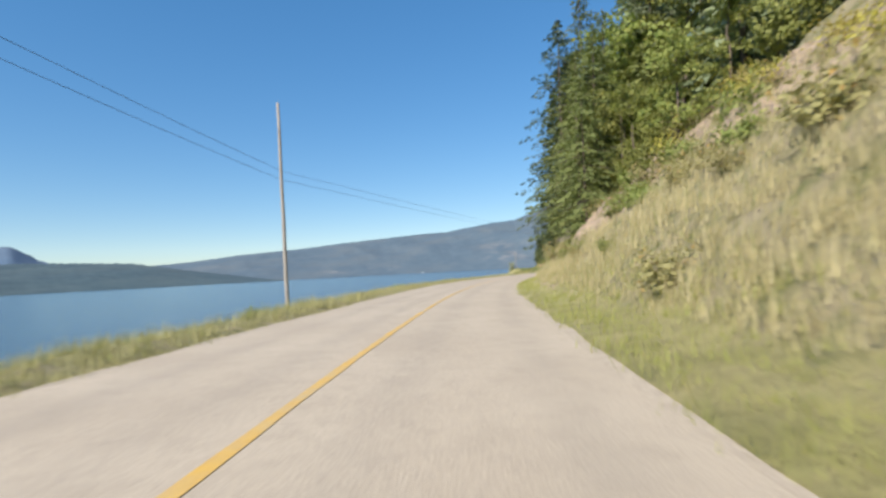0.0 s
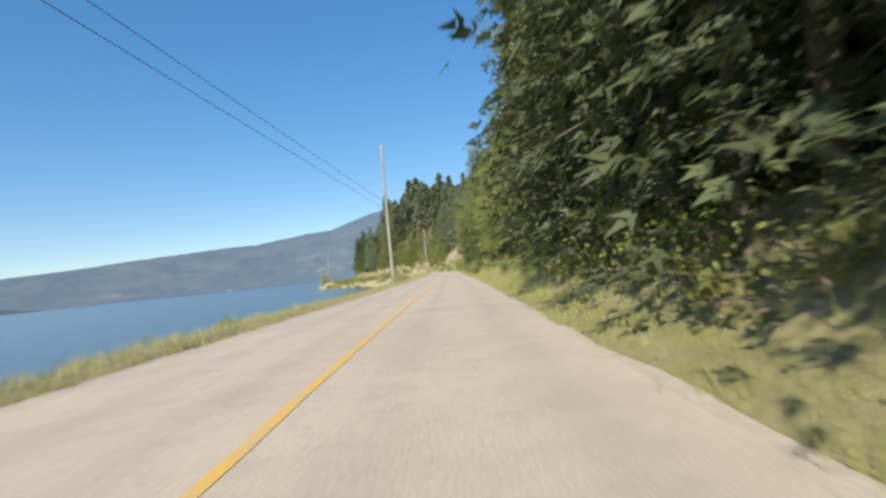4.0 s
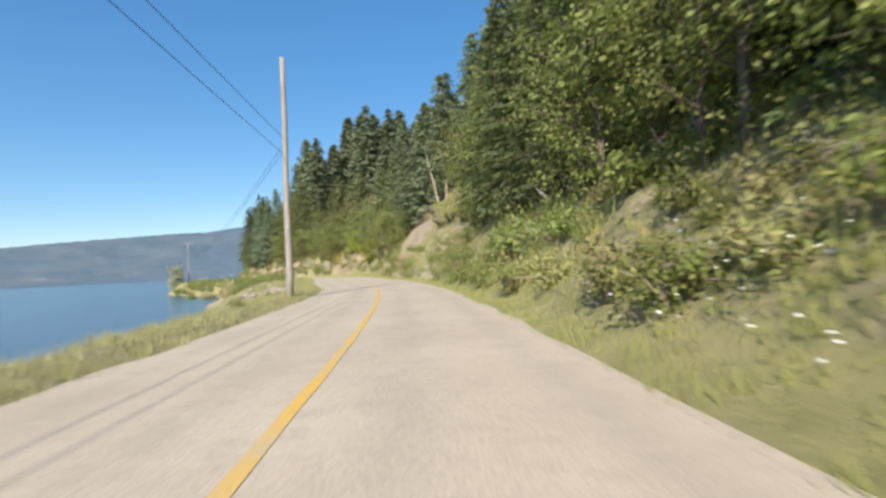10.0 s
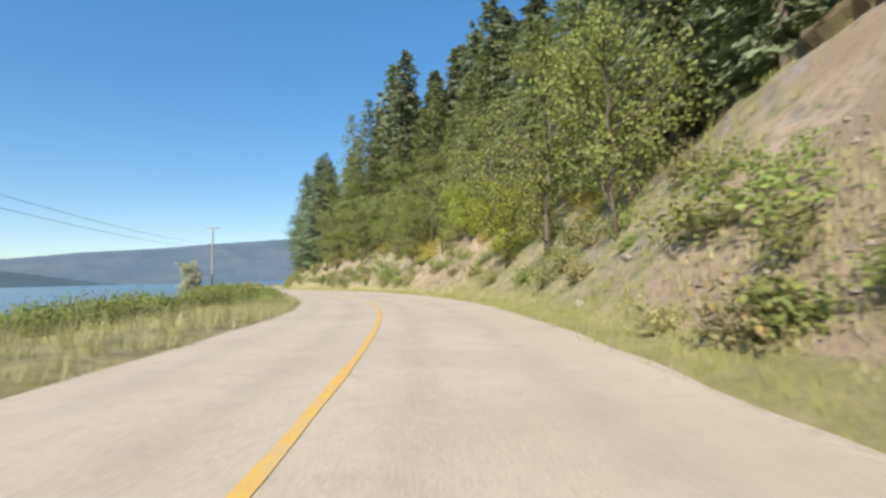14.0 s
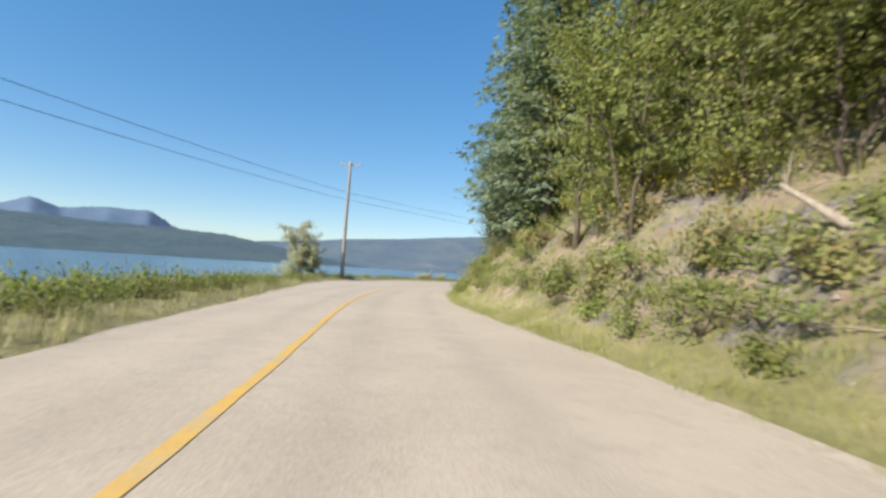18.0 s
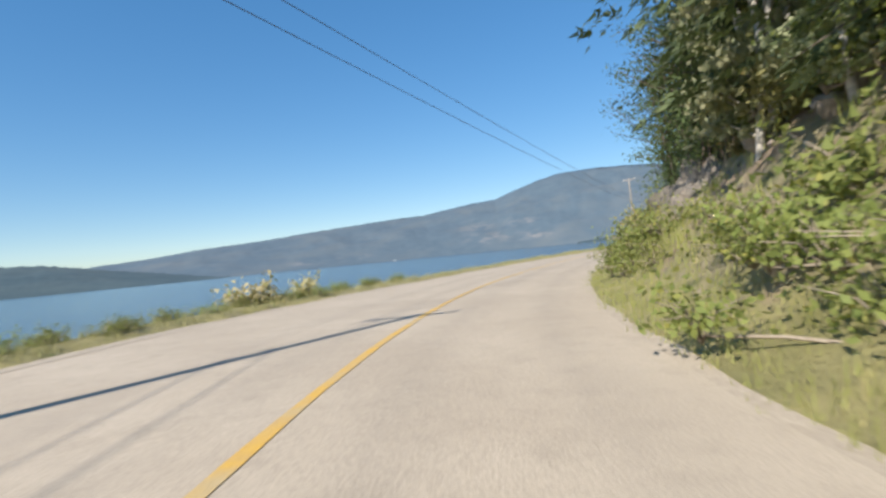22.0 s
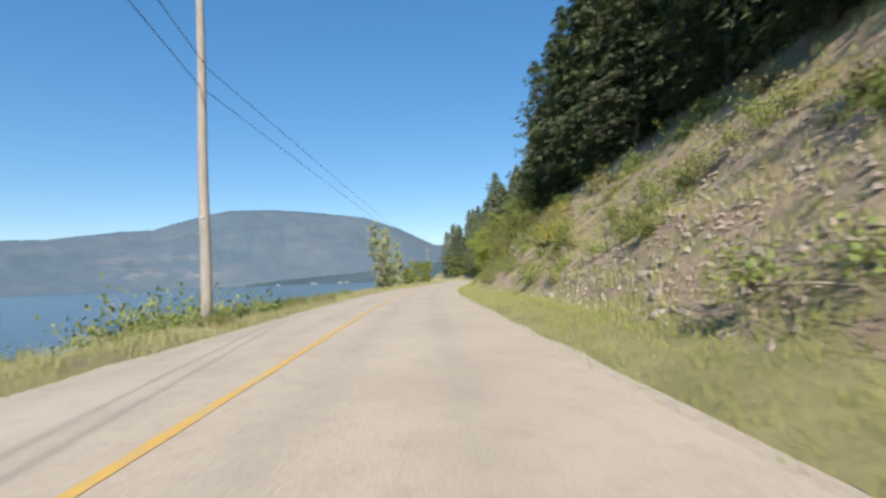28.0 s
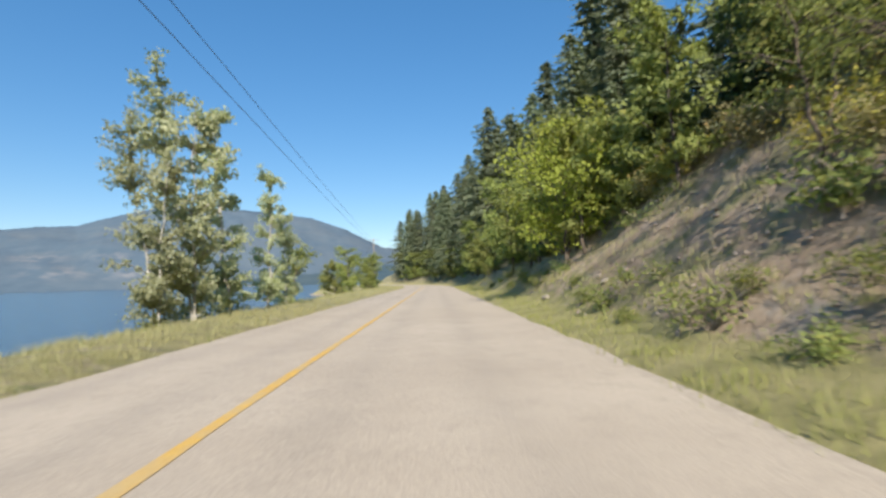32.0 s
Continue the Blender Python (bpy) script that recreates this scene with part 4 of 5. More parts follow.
kind("thicket", "dense tangle of green bushes at the foot of the bank", "thicket", "roadside thickets", [plant("thicket", thicket_mesh(rg), M_DEAD, M_SHRUB, "foliage") for _ in range(3)])
kind("hedge", "low dense green bush in the hedge along the lake", "bush", "lakeside bushes", [plant("lakeside_bush", thicket_mesh(rg, 4, 0.15, 205), M_DEAD, M_SHRUB, "foliage") for _ in range(2)])
kind("blue", "blue-green spruce on the edge of the bank", "conifer tree", "spruces", [plant("spruce_tree", conifer_mesh(h, w, rg, lo, 0.3, 0.95, 0.4), M_BARK, M_BLUEFIR, "crown") for h, w, lo in FIRS[1:3]])
kind("back", "dark fir higher up in the wood above the road", "conifer tree", "firs higher up", [plant("old_fir_tree", conifer_mesh(h + 2, w * 1.1, rg, lo, 0.3, 0.5, 0.9), M_BARK, M_FIR, "crown") for h, w, lo in FIRS])
kind("young", "young bright green fir with low branches on the bank", "conifer tree", "young firs", [plant("young_fir_tree", conifer_mesh(h, w, rg, 0.04, 0.25, 1.0, 0.44, True), M_BARK, M_SPRUCE, "crown") for h, w in ((9, 2.2), (7, 1.9), (11, 2.5))])
kind("birch", "slender white-barked birch with light green leaves", "birch tree", "birches", [plant("birch_tree", broadleaf_mesh(h, w, rg, n, 0.16, 7000, 0.45), M_BIRCH, M_LEAF, "crown") for h, w, n in ((11, 2.4, 3), (12, 2.5, 1), (9, 2.3, 2))])
kind("maple", "leafy green broadleaf tree crowding the bank", "broadleaf tree", "broadleaf trees", [plant("broadleaf_tree", broadleaf_mesh(h, w, rg, n, 0.155, 3800, 0.08, 0.08, 30), M_BARK, M_LEAF, "crown") for h, w, n in ((9, 2.9, 2), (7, 2.6, 3), (11, 3.0, 1))])
kind("alder", "dark leafy alder leaning out from the bank", "broadleaf tree", "dark broadleaf trees", [plant("alder_tree", broadleaf_mesh(h, w, rg, n, 0.155, 3300, 0.06, 0.08, 30), M_BARK, M_ALDER, "crown") for h, w, n in ((9, 3.0, 2), (8, 2.8, 3))])
kind("clump", "clump of white-trunked birches leaning out over the bank", "birch tree", "birch clumps", [plant("birch_clump", broadleaf_mesh(10.5, 3.0, rg, 5, 0.18, 9000, 0.42, 0.14, 36), M_BIRCH, M_LEAF, "crown")])
kind("grove", "leafy green broadleaf tree higher up the bank", "broadleaf tree", "broadleaf trees higher up", [plant("tall_broadleaf_tree", broadleaf_mesh(h, w, rg, n, 0.32, 2300, 0.08, 0.08, 14), M_BARK, M_LEAF, "crown") for h, w, n in ((9, 2.9, 1), (7, 2.6, 2), (11, 3.0, 1))])
kind("bush", "low green bush higher up the bank", "bush", "bushes higher up", [plant("bush", shrub_mesh(r, rg, 0.19, 520), M_DEAD, M_SHRUB, "foliage") for r in (1.0, 1.3)])
kind("poplar", "pale grey-green poplar with a thin airy crown", "poplar tree", "poplars", [plant("poplar_tree", broadleaf_mesh(h, w, rg, n, 0.15, 8200, 0.06, 0.03, 52, 0.007), M_BIRCH, M_POPLAR, "crown") for h, w, n in ((9, 1.25, 1), (7.5, 1.4, 2))])
kind("willow", "pale leafy willow standing alone by the lake", "broadleaf tree", "willows", [plant("willow_tree", broadleaf_mesh(5.4, 1.5, rg, 2, 0.15, 7000, 0.05, 0.05, 44), M_BARK, M_WILLOW, "crown")])
kind("shrub", "leafy yellow-green roadside shrub on the bank", "shrub", "shrubs", [plant("shrub", shrub_mesh(r, rg), M_DEAD, M_SHRUB, "foliage") for r in (1.0, 1.3, 0.8)])
kind("dry", "dry olive-brown shrub on the bare bank", "shrub", "dry shrubs", [plant("dry_shrub", shrub_mesh(r, rg, 0.16, 700), M_DEAD, M_DRYSHRUB, "foliage") for r in (0.9, 1.2)])
kind("bright", "round bright yellow-green maple on top of the bank", "broadleaf tree", "bright maples", [plant("maple_tree", broadleaf_mesh(5.0, 2.5, rg, 3, 0.15, 5200, 0.05, 0.1, 30), M_BARK, M_BRIGHT, "crown")])
kind("straw", "pale bleached spiky bush in the shore grass", "shrub", "bleached shrubs", [plant("bleached_shrub", shrub_mesh(r, rg, 0.17, 620), M_DEAD, M_TANBLADE, "foliage") for r in (1.0, 1.2)])
kind("autumn", "shrub with yellowing autumn leaves", "shrub", "autumn shrubs", [plant("autumn_shrub", shrub_mesh(r, rg, 0.12, 900), M_DEAD, M_AUTUMN, "foliage") for r in (1.2, 1.5)])
USED = {k: 0 for k in PLANTS}


def put(key, s, d, size=1.0, lean=0.0, at=None, tall=1.0):
    protos = PLANTS[key][0]
    n = USED[key]
    USED[key] += 1
    p = protos[n % len(protos)]
    loc = at if at is not None else place(s, d)
    low = key in ("thicket", "hedge", "shrub", "bush", "dry", "straw", "autumn")
    turn = heading(s) + 90 + RNG.normal(0, 14) if key in ("thicket", "hedge") and at is None else RNG.uniform(0, 360)
    m = pose(loc.x, loc.y, loc.z - (0.22 * size if low else 0.05), RNG.normal(0, 1.5), RNG.normal(0, 1.5) + lean, turn)
    if n < len(protos):
        p.scale = (size, size, size * tall)
        p.matrix_basis = m @ Matrix.Diagonal((size, size, size * tall, 1))
        return p
    q = copy_thing(p, m)
    q.scale = (size, size, size * tall)
    return q


# rows of plants: from station, to station, spacing, kind, distance beyond the foot of the bank (low, high), size (low, high)
# small alders at 150-161 are foot-of-bank bushes with shade in their leaf colour
WOOD = """
-60 8 6.5 fir 6 12 0.8 1.0
4 24 6.5 fir 12 15 0.7 0.9
49 61 4.0 shade 2.2 4.4 1.0 1.15
50 62 2.6 near 2.2 5.0 0.95 1.15
37 50 2.4 young 6.6 9.0 0.8 1.1
38 52 2.6 maple 8.0 11.0 1.1 1.4
34 44 3.0 maple 6.2 8.0 0.5 0.7
24 40 3.6 maple 8.5 10.5 0.5 0.75
40 62 4 maple 7.2 9.5 0.7 1.0
42 64 5.9 fir 9 13 0.75 1.0
60 72 5.2 fir 3.5 7 0.75 1.0
62 86 2.3 shade 1.5 2.6 0.85 1.05
64 88 3.0 shade 3.6 5.6 0.9 1.1
86 95 3.0 shade 1.8 3.6 0.8 1.0
70 104 5.5 shade 6.0 8.5 0.9 1.1
102 110 2.4 shade 3.5 5.8 0.9 1.05
112 125 2.0 maple 1.6 3.4 0.7 0.95
113 125 4.0 birch 2.2 3.6 0.75 0.95
94 112 3.2 maple 1.6 3.4 0.6 0.85
84 112 8 birch 1.8 4 0.8 1.0
105 115 2.2 maple 1.5 2.8 0.8 1.0
115 126 3.2 maple 2.8 5.0 0.65 0.95
104 118 4.7 shade 6.0 8.0 0.8 1.0
106 130 4.2 fir 5.5 10 0.85 1.1
118 142 3.6 maple 5.6 7.5 0.6 0.8
148 158 2.4 alder 2.0 4.5 0.8 1.05
130 152 4.4 fir 6.5 11 0.8 1.05
156 172 2.8 maple 2.2 4.8 0.65 0.95
151 159 2.4 near 1.8 3.2 0.75 0.95
146.5 153 1.7 maple 1.3 3.2 0.85 1.05
156 168 4.2 near 3.2 5.6 0.75 0.95
116 136 3.4 shade 4.8 7.0 0.85 1.05
164 180 3.6 near 3.6 6.5 0.7 0.95
170 192 3.4 maple 3.8 6.5 0.5 0.75
186 199 3.4 shade 6.6 9.0 0.8 1.0
184 192 2.0 shade 3.0 4.4 0.5 0.7
196 200.5 1.5 maple 2.8 4.4 0.6 0.8
184 200 3.0 young 4.5 8.5 0.7 1.0
184 198 2.8 shade 4.4 6.5 0.6 0.8
172 200 4.2 fir 7 11 0.75 1.0
198 214 4.7 fir 8.5 12.5 0.75 1.0
202 216 4 maple 7.5 10 0.6 0.8
214 224 4.7 fir 11.5 14.5 0.75 1.0
228 248 3.9 fir 6 10 0.75 1.0
232 262 2.9 maple 1.8 5.0 0.55 0.9
240 264 3.6 near 4.0 8 0.6 0.85
260 284 2.5 maple 3.0 5.5 0.65 0.95
262 284 3.0 near 4.2 8 0.65 0.9
284 290 2.4 blue 2.0 3.2 0.58 0.7
290 298 2.4 alder 2.6 4.6 0.6 0.85
297 306 2.0 alder 2.0 3.8 0.75 0.95
293 304 2.8 shade 3.6 6.0 0.6 0.75
288 306 3.2 near 4.6 8 0.6 0.85
303 310 3.0 alder 4.6 7.0 0.6 0.85
305 312 1.9 shade 3.4 5.2 0.6 0.8
306 314 3.2 blue 5.0 7 0.65 0.85
314 322 3.2 blue 6 9 0.5 0.7
319 327 3.1 shade 4.6 6.5 0.5 0.65
327 338 3.1 shade 8.5 11 0.5 0.65
318 336 4.4 fir 9 13 0.6 0.8
330 346 4.4 fir 12.5 17 0.7 0.95
344 372 3.2 shade 11.0 13.5 0.75 0.95
361 374 3.1 shade 8.2 10 0.6 0.75
372 384 2.9 shade 6.8 9.5 0.6 0.8
384 432 2.6 shade 8.6 11.5 0.62 0.85
374 430 3.6 fir 10.5 16 0.8 1.0
432 452 3.9 shade 6.5 9 0.4 0.5
422 438 2.5 maple 1.4 4.6 0.36 0.5
430 452 3.0 young 4.5 9 0.4 0.65
436 446 2.6 maple 4.5 7 0.4 0.6
444 500 2.6 maple 1.6 4.5 0.5 0.8
458 492 3.4 fir 5.5 10 0.65 0.85
448 458 3.9 fir 6 10 0.4 0.5
490 520 3.6 fir 4.5 9 0.95 1.15
448 480 4.0 young 3.0 5 0.6 0.8
500 590 3.9 fir 2 7 1.0 1.2
500 580 3.6 maple 1.2 3 0.6 0.9
30 210 6 back 11 17 0.8 1.05
205 330 6 back 14 21 0.8 1.05
340 430 6 back 18 25 0.75 1.0
460 590 6 back 9 18 0.9 1.2
30 40 3.2 near 3.0 5.2 0.5 0.7
38 48 3.0 near 4.6 6.6 0.6 0.8
292 300 2.2 alder 2.4 3.8 0.5 0.68
289 301 1.1 alder 2.2 3.2 0.38 0.58
290 297 1.3 alder 1.8 2.4 0.34 0.48
289 301 1.6 alder 3.6 5.0 0.6 0.8
319 332 1.1 alder 2.3 3.2 0.45 0.75
313 319 1.6 birch 1.8 2.9 0.6 0.8
147.5 152 1.6 alder 1.4 2.8 0.8 1.0
152.5 161 1.9 shade 2.2 3.4 0.6 0.8
318.5 327 1.0 thicket 0.3 1.5 0.55 0.75
136 147 1.3 dry 1.6 4.0 0.6 0.9
135 147 1.3 maple 3.0 4.2 0.6 0.9
24 32 2.0 maple 5.0 7.0 0.45 0.65
122 134 1.8 alder 1.6 3.6 0.6 0.9
123 134 1.8 shade 1.8 3.4 0.6 0.85
121 134 1.5 thicket 0.2 1.6 0.6 0.85
137 150 1.5 thicket 0.1 1.3 0.45 0.65
167 181 1.7 maple 2.4 3.8 0.5 0.75
186 197 1.6 near 2.8 4.2 0.45 0.65
260 270 1.7 maple 2.1 3.4 0.42 0.62
270 281 1.7 maple 1.9 3.2 0.42 0.65
303 312 1.4 maple 2.3 3.4 0.4 0.6
309 319 2.0 shade 2.4 4.0 0.8 1.0
350 362 3.0 shade 9.0 10.6 0.6 0.8
38 47 1.8 shade 3.5 4.6 0.5 0.75
150 161 1.0 alder 0.5 1.9 0.26 0.42
306 323 2.6 shade 3.6 6.4 0.75 0.95
414 440 3.0 shade 8.6 11.5 0.95 1.15
"""
SHRUBS = """
-20 34 2.4 dry 0.8 8 0.5 0.9
14 34 4 bush 2 7 0.5 0.8
18 33 1.4 shrub 0.9 4.0 0.4 0.75
20 34 1.5 bush 3.0 5.5 0.5 0.8
7 26 1.5 dry 3.0 8.0 0.5 0.9
9 24 2.0 autumn 5.0 8.0 0.5 0.8
8 24 2.2 shrub 4.0 8.0 0.6 0.9
439 447 0.9 dry 3.0 5.6 0.7 1.0
340 368 3.4 shrub 0.6 5.0 0.4 0.7
338 366 2.6 dry 0.8 8.0 0.4 0.7
18 44 3.4 shrub 0.6 5 0.5 0.9
30 72 3.5 dry 0.6 4 0.5 0.9
40 76 6 shrub 2 5 0.6 1.0
60 104 3.0 thicket 0.6 1.6 0.7 0.95
72 105 3.2 thicket 1.6 4.5 0.8 1.2
104 124 3 dry 0.8 2.6 0.5 0.9
110 134 2.2 thicket 0.8 2.0 0.6 0.8
134 150 2.6 thicket 0.5 2.0 0.5 0.8
112 150 2.8 shrub 1.3 3.6 0.6 1.0
112 150 2.2 dry 0.2 3.6 0.6 0.9
136 158 3 autumn 1.5 4.5 0.5 0.8
148 184 2.6 thicket 0.5 2.0 0.5 0.8
164 184 2.8 thicket 1.2 3.6 0.6 0.9
183 199 1.5 thicket 1.4 3.8 0.6 0.85
148 182 2.4 shrub 1.4 4 0.6 1.1
152 196 1.6 dry 0.3 4.5 0.6 1.0
170 200 2.2 shrub 0.4 3.6 0.5 0.9
164 182 4 autumn 2.5 4.5 0.5 0.8
183 197 1.3 shrub 0.2 1.1 0.7 1.0
185 196 2.0 thicket 0.5 1.6 0.55 0.75
196 210 1.3 shrub 0.3 2.8 0.5 0.8
199 209 2.6 thicket 0.4 1.6 0.4 0.6
199 203.5 0.9 thicket 3.4 5.6 0.5 0.7
194 210 1.8 dry 0.2 2.4 0.4 0.7
194 212 2.0 shrub 0.2 2.2 0.4 0.7
208 228 3.0 shrub 0.3 2.0 0.5 0.9
208 228 2.2 dry 0.1 2.0 0.5 0.8
196 226 4 dry 4.5 7.5 0.5 0.8
224 262 2.6 shrub 0.3 3.0 0.6 1.05
230 262 2.6 dry 0.3 3.0 0.5 0.8
236 262 2.8 thicket 1.2 3.6 0.5 0.75
236 262 4 autumn 2.4 4.5 0.6 1.0
257 276 1.8 thicket 0.7 3.2 0.5 0.75
266 277 1.6 shrub 0.1 1.0 0.4 0.65
267 278 1.4 thicket 0.7 2.2 0.5 0.7
276 284 2.6 thicket 0.5 2.6 0.5 0.75
283 297 1.6 thicket 0.3 2.2 0.5 0.7
258 296 2.6 shrub 0.3 3.6 0.5 0.9
262 292 2.2 dry 0.6 4.0 0.5 0.9
266 288 3 autumn 2.4 4.2 0.6 0.8
292 303 3 dry 0.6 3 0.5 0.8
298 312 1.5 dry 0.4 2.2 0.4 0.7
298 309 1.9 shrub 0.5 2.2 0.4 0.7
392 424 1.3 shrub 1.0 5.5 0.45 0.8
296 304 2.0 thicket 2.0 3.2 0.6 0.8
304 313 1.4 thicket 0.4 1.3 0.6 0.75
305 319 1.1 thicket 1.4 4.4 0.6 0.8
313 319 2.4 thicket 0.4 1.4 0.5 0.7
321 334 1.7 thicket 0.3 1.6 0.55 0.75
328 348 2.2 dry 1.5 8 0.5 0.9
328 346 2.2 bush 1.5 8 0.5 0.9
308 334 2.0 shrub 1.2 5 0.6 0.9
308 334 2.4 dry 1.0 6 0.6 0.9
330 376 5 dry 0.5 9 0.4 0.7
346 374 9 shrub 0.6 3 0.5 0.9
378 398 2.0 thicket 0.6 6.5 0.5 0.75
378 404 2.0 dry 0.8 9 0.5 0.8
380 404 2.6 shrub 0.6 9 0.5 0.9
402 446 2.2 thicket 0.4 5.0 0.5 0.75
398 440 2.0 shrub 2 9 0.5 0.9
404 434 1.5 bush 0.8 6.5 0.5 0.8
400 440 2.2 dry 1 8 0.5 0.9
404 436 2.8 autumn 2.0 7 0.5 0.85
437 448 1.6 autumn 3.2 6 0.6 0.9
434 470 2.4 shrub 0.2 2 0.4 0.7
"""
for text in (WOOD, SHRUBS):
    for row in text.strip().splitlines():
        w = row.split()
        a, b, gap, lo, hi, k0, k1 = [float(q) for q in (w[0], w[1], w[2], w[4], w[5], w[6], w[7])]
        s = a
        RNG = np.random.default_rng(sum(ord(c) * (i + 1) for i, c in enumerate(row)))
        while s < b:
            q = s + RNG.uniform(-0.4, 0.4) * gap
            foot = float(RIGHT(q) + BANK(q, 1))
            k = w[3]
            if k == "maple" and (lo >= 4 or a >= 442):
                k = "grove"
            if k == "shade" and (lo >= 4.5 or a >= 326):
                k = "bough"
            if k == "shrub" and lo >= 1.2:
                k = "bush"
            put(k, q, foot + RNG.uniform(lo, hi), RNG.uniform(k0, k1))
            s += gap
# single plants on the bank: kind, station, distance beyond the foot, size
SINGLES = """
clump 145.0 3.3 1.0
bright 242.8 1.7 0.78
bright 251.4 3.4 0.75
bright 450.0 1.6 1.0
bright 451.6 2.4 1.15
shrub 236.5 1.0 1.2
shrub 222.0 0.9 1.2
shrub 217.0 0.7 0.8
autumn 257.0 2.4 1.1
autumn 258.6 3.0 1.3
maple 260.4 2.6 0.45
maple 262.0 3.2 0.5
shrub 263.0 1.3 1.5
shrub 261.6 1.0 1.3
shrub 258.8 0.8 1.3
shrub 264.6 1.8 1.2
autumn 293.6 0.5 0.6
shrub 294.6 0.4 0.9
shrub 292.6 0.3 0.8
shrub 291.2 0.2 0.8
poplar 315.6 1.9 1.0
poplar 317.0 2.6 0.85
poplar 313.6 2.4 0.8
shrub 372.7 0.8 1.0
shrub 373.4 0.5 0.9
shrub 371.7 1.5 0.7
shrub 374.6 1.4 0.8
maple 384.4 4.4 0.42
shrub 226.0 1.8 1.5
shrub 228.0 1.5 1.4
shrub 210.2 1.2 1.6
shrub 211.6 0.8 1.2
"""
for row in SINGLES.strip().splitlines():
    k, s, off, size = row.split()
    put(k, float(s), float(RIGHT(float(s)) + BANK(float(s), 1)) + float(off), float(size), tall=0.65 if k == "shrub" else 1.0)

# plants on the lake side, singly
LAKESIDE = """
willow -59.9 137.9 0.98 0
willow -60.7 137.2 0.6 0
willow -59.0 138.3 0.55 0
near -39.6 136.4 0.78 0
near -37.6 138.5 0.85 0
poplar -38.5 283.0 0.95 0
poplar -37.5 285.4 0.8 0
poplar -39.4 281.6 0.7 0
poplar -36.0 288.6 0.62 0
poplar -35.0 291.6 0.5 0
shrub -38.9 284.2 1.1 0
shrub -39.6 281.8 0.9 0
shrub -37.6 287.0 0.9 0
straw -63.4 158.2 1.15 0
straw -64.6 159.5 1.3 0
straw -63.0 160.6 0.9 0
straw -65.4 157.8 1.0 0
shrub -5.4 -18.0 1.0 0
shrub -6.0 -20.8 0.8 0
thicket -51.6 235.9 1.1 0
thicket -51.9 234.8 1.2 0
thicket -52.2 233.7 1.2 0
thicket -52.6 232.5 1.1 0
thicket -53.0 231.2 1.0 0
thicket -53.4 235.2 1.1 0
thicket -53.6 234.2 1.3 0
thicket -54.0 232.4 1.3 0
thicket -54.4 230.6 1.1 0
thicket -53.6 227.5 0.5 0
thicket -50.6 243.0 0.7 0
thicket -49.9 247.6 0.7 0
thicket -49.0 251.4 0.7 0
dry -9.0 -88.0 0.9 0
shrub -9.6 -85.0 0.7 0
dry -38.0 104.0 1.6 0
shrub -66.6 157.0 0.7 0
shrub -42.0 106.0 1.4 0
shrub -60.5 142.5 0.7 0
shrub -59.0 139.4 0.6 0
"""


def station(x, y):
    k = int(np.argmin(np.hypot(LINE[:, 0] - x, LINE[:, 1] - y)))
    return LS[k], (x - LINE[k, 0]) * TAN[k, 1] - (y - LINE[k, 1]) * TAN[k, 0]


def spot(x, y):
    s, d = station(x, y)
    return Vector((x, y, max(float(height(s, d)), LAKE)))


for row in LAKESIDE.strip().splitlines():
    k, x, y, size, lean = row.split()
    put(k, 0, 0, float(size), float(lean), spot(float(x), float(y)), 1.4 if k == "thicket" else 1.2 if k == "poplar" else 1.0)
# hedge of low shrubs along the water, from station to station
for a, b, gap, lo, hi, k0, k1 in ((300, 330, 4.0, 1.2, 2.5, 0.35, 0.55), (376, 410, 4.0, 1.2, 2.5, 0.35, 0.6), (0, 60, 7.0, 1.5, 2.6, 0.35, 0.5), (60, 200, 13.0, 1.4, 2.4, 0.3, 0.5)):
    s = a
    while s < b:
        q = s + RNG.uniform(-0.4, 0.4) * gap
        put("shrub", q, -float(LEFT(q)) - RNG.uniform(lo, hi), RNG.uniform(k0, k1))
        s += gap
for a, b, gap, lo, hi, k0, k1 in ((228, 243, 1.3, 3.4, 5.0, 0.5, 0.7), (229, 244, 1.4, 5.0, 7.2, 0.6, 0.85), (230, 242, 1.7, 7.2, 9.5, 0.7, 1.0)):
    s = a
    while s < b:
        q = s + RNG.uniform(-0.4, 0.4) * gap
        put("hedge", q, -float(LEFT(q)) - RNG.uniform(lo, hi), RNG.uniform(k0, k1), tall=1.15)
        s += gap
put("straw", 233.0, -float(LEFT(233.0)) - 10.5, 1.4, tall=1.7)
for a, b, gap, lo, hi, k0, k1 in ((243, 290, 1.15, 1.5, 2.3, 0.45, 0.62), (243, 296, 1.35, 2.6, 4.0, 0.65, 0.85), (248, 298, 1.7, 4.0, 5.4, 0.75, 1.0), (286, 300, 1.3, 0.8, 2.0, 0.36, 0.5), (300, 333, 1.5, 0.7, 1.9, 0.32, 0.46), (392, 420, 1.7, 0.9, 2.2, 0.34, 0.5)):
    s = a
    while s < b:
        q = s + RNG.uniform(-0.4, 0.4) * gap
        put("hedge", q, -float(LEFT(q)) - RNG.uniform(lo, hi), RNG.uniform(k0, k1), tall=1.1)
        s += gap
# headland trees that close the view beyond the last bend
for s in np.arange(470, 590, 6.0):
    put("grove", s, -float(LEFT(s)) - RNG.uniform(4, 9), RNG.uniform(0.4, 0.7))

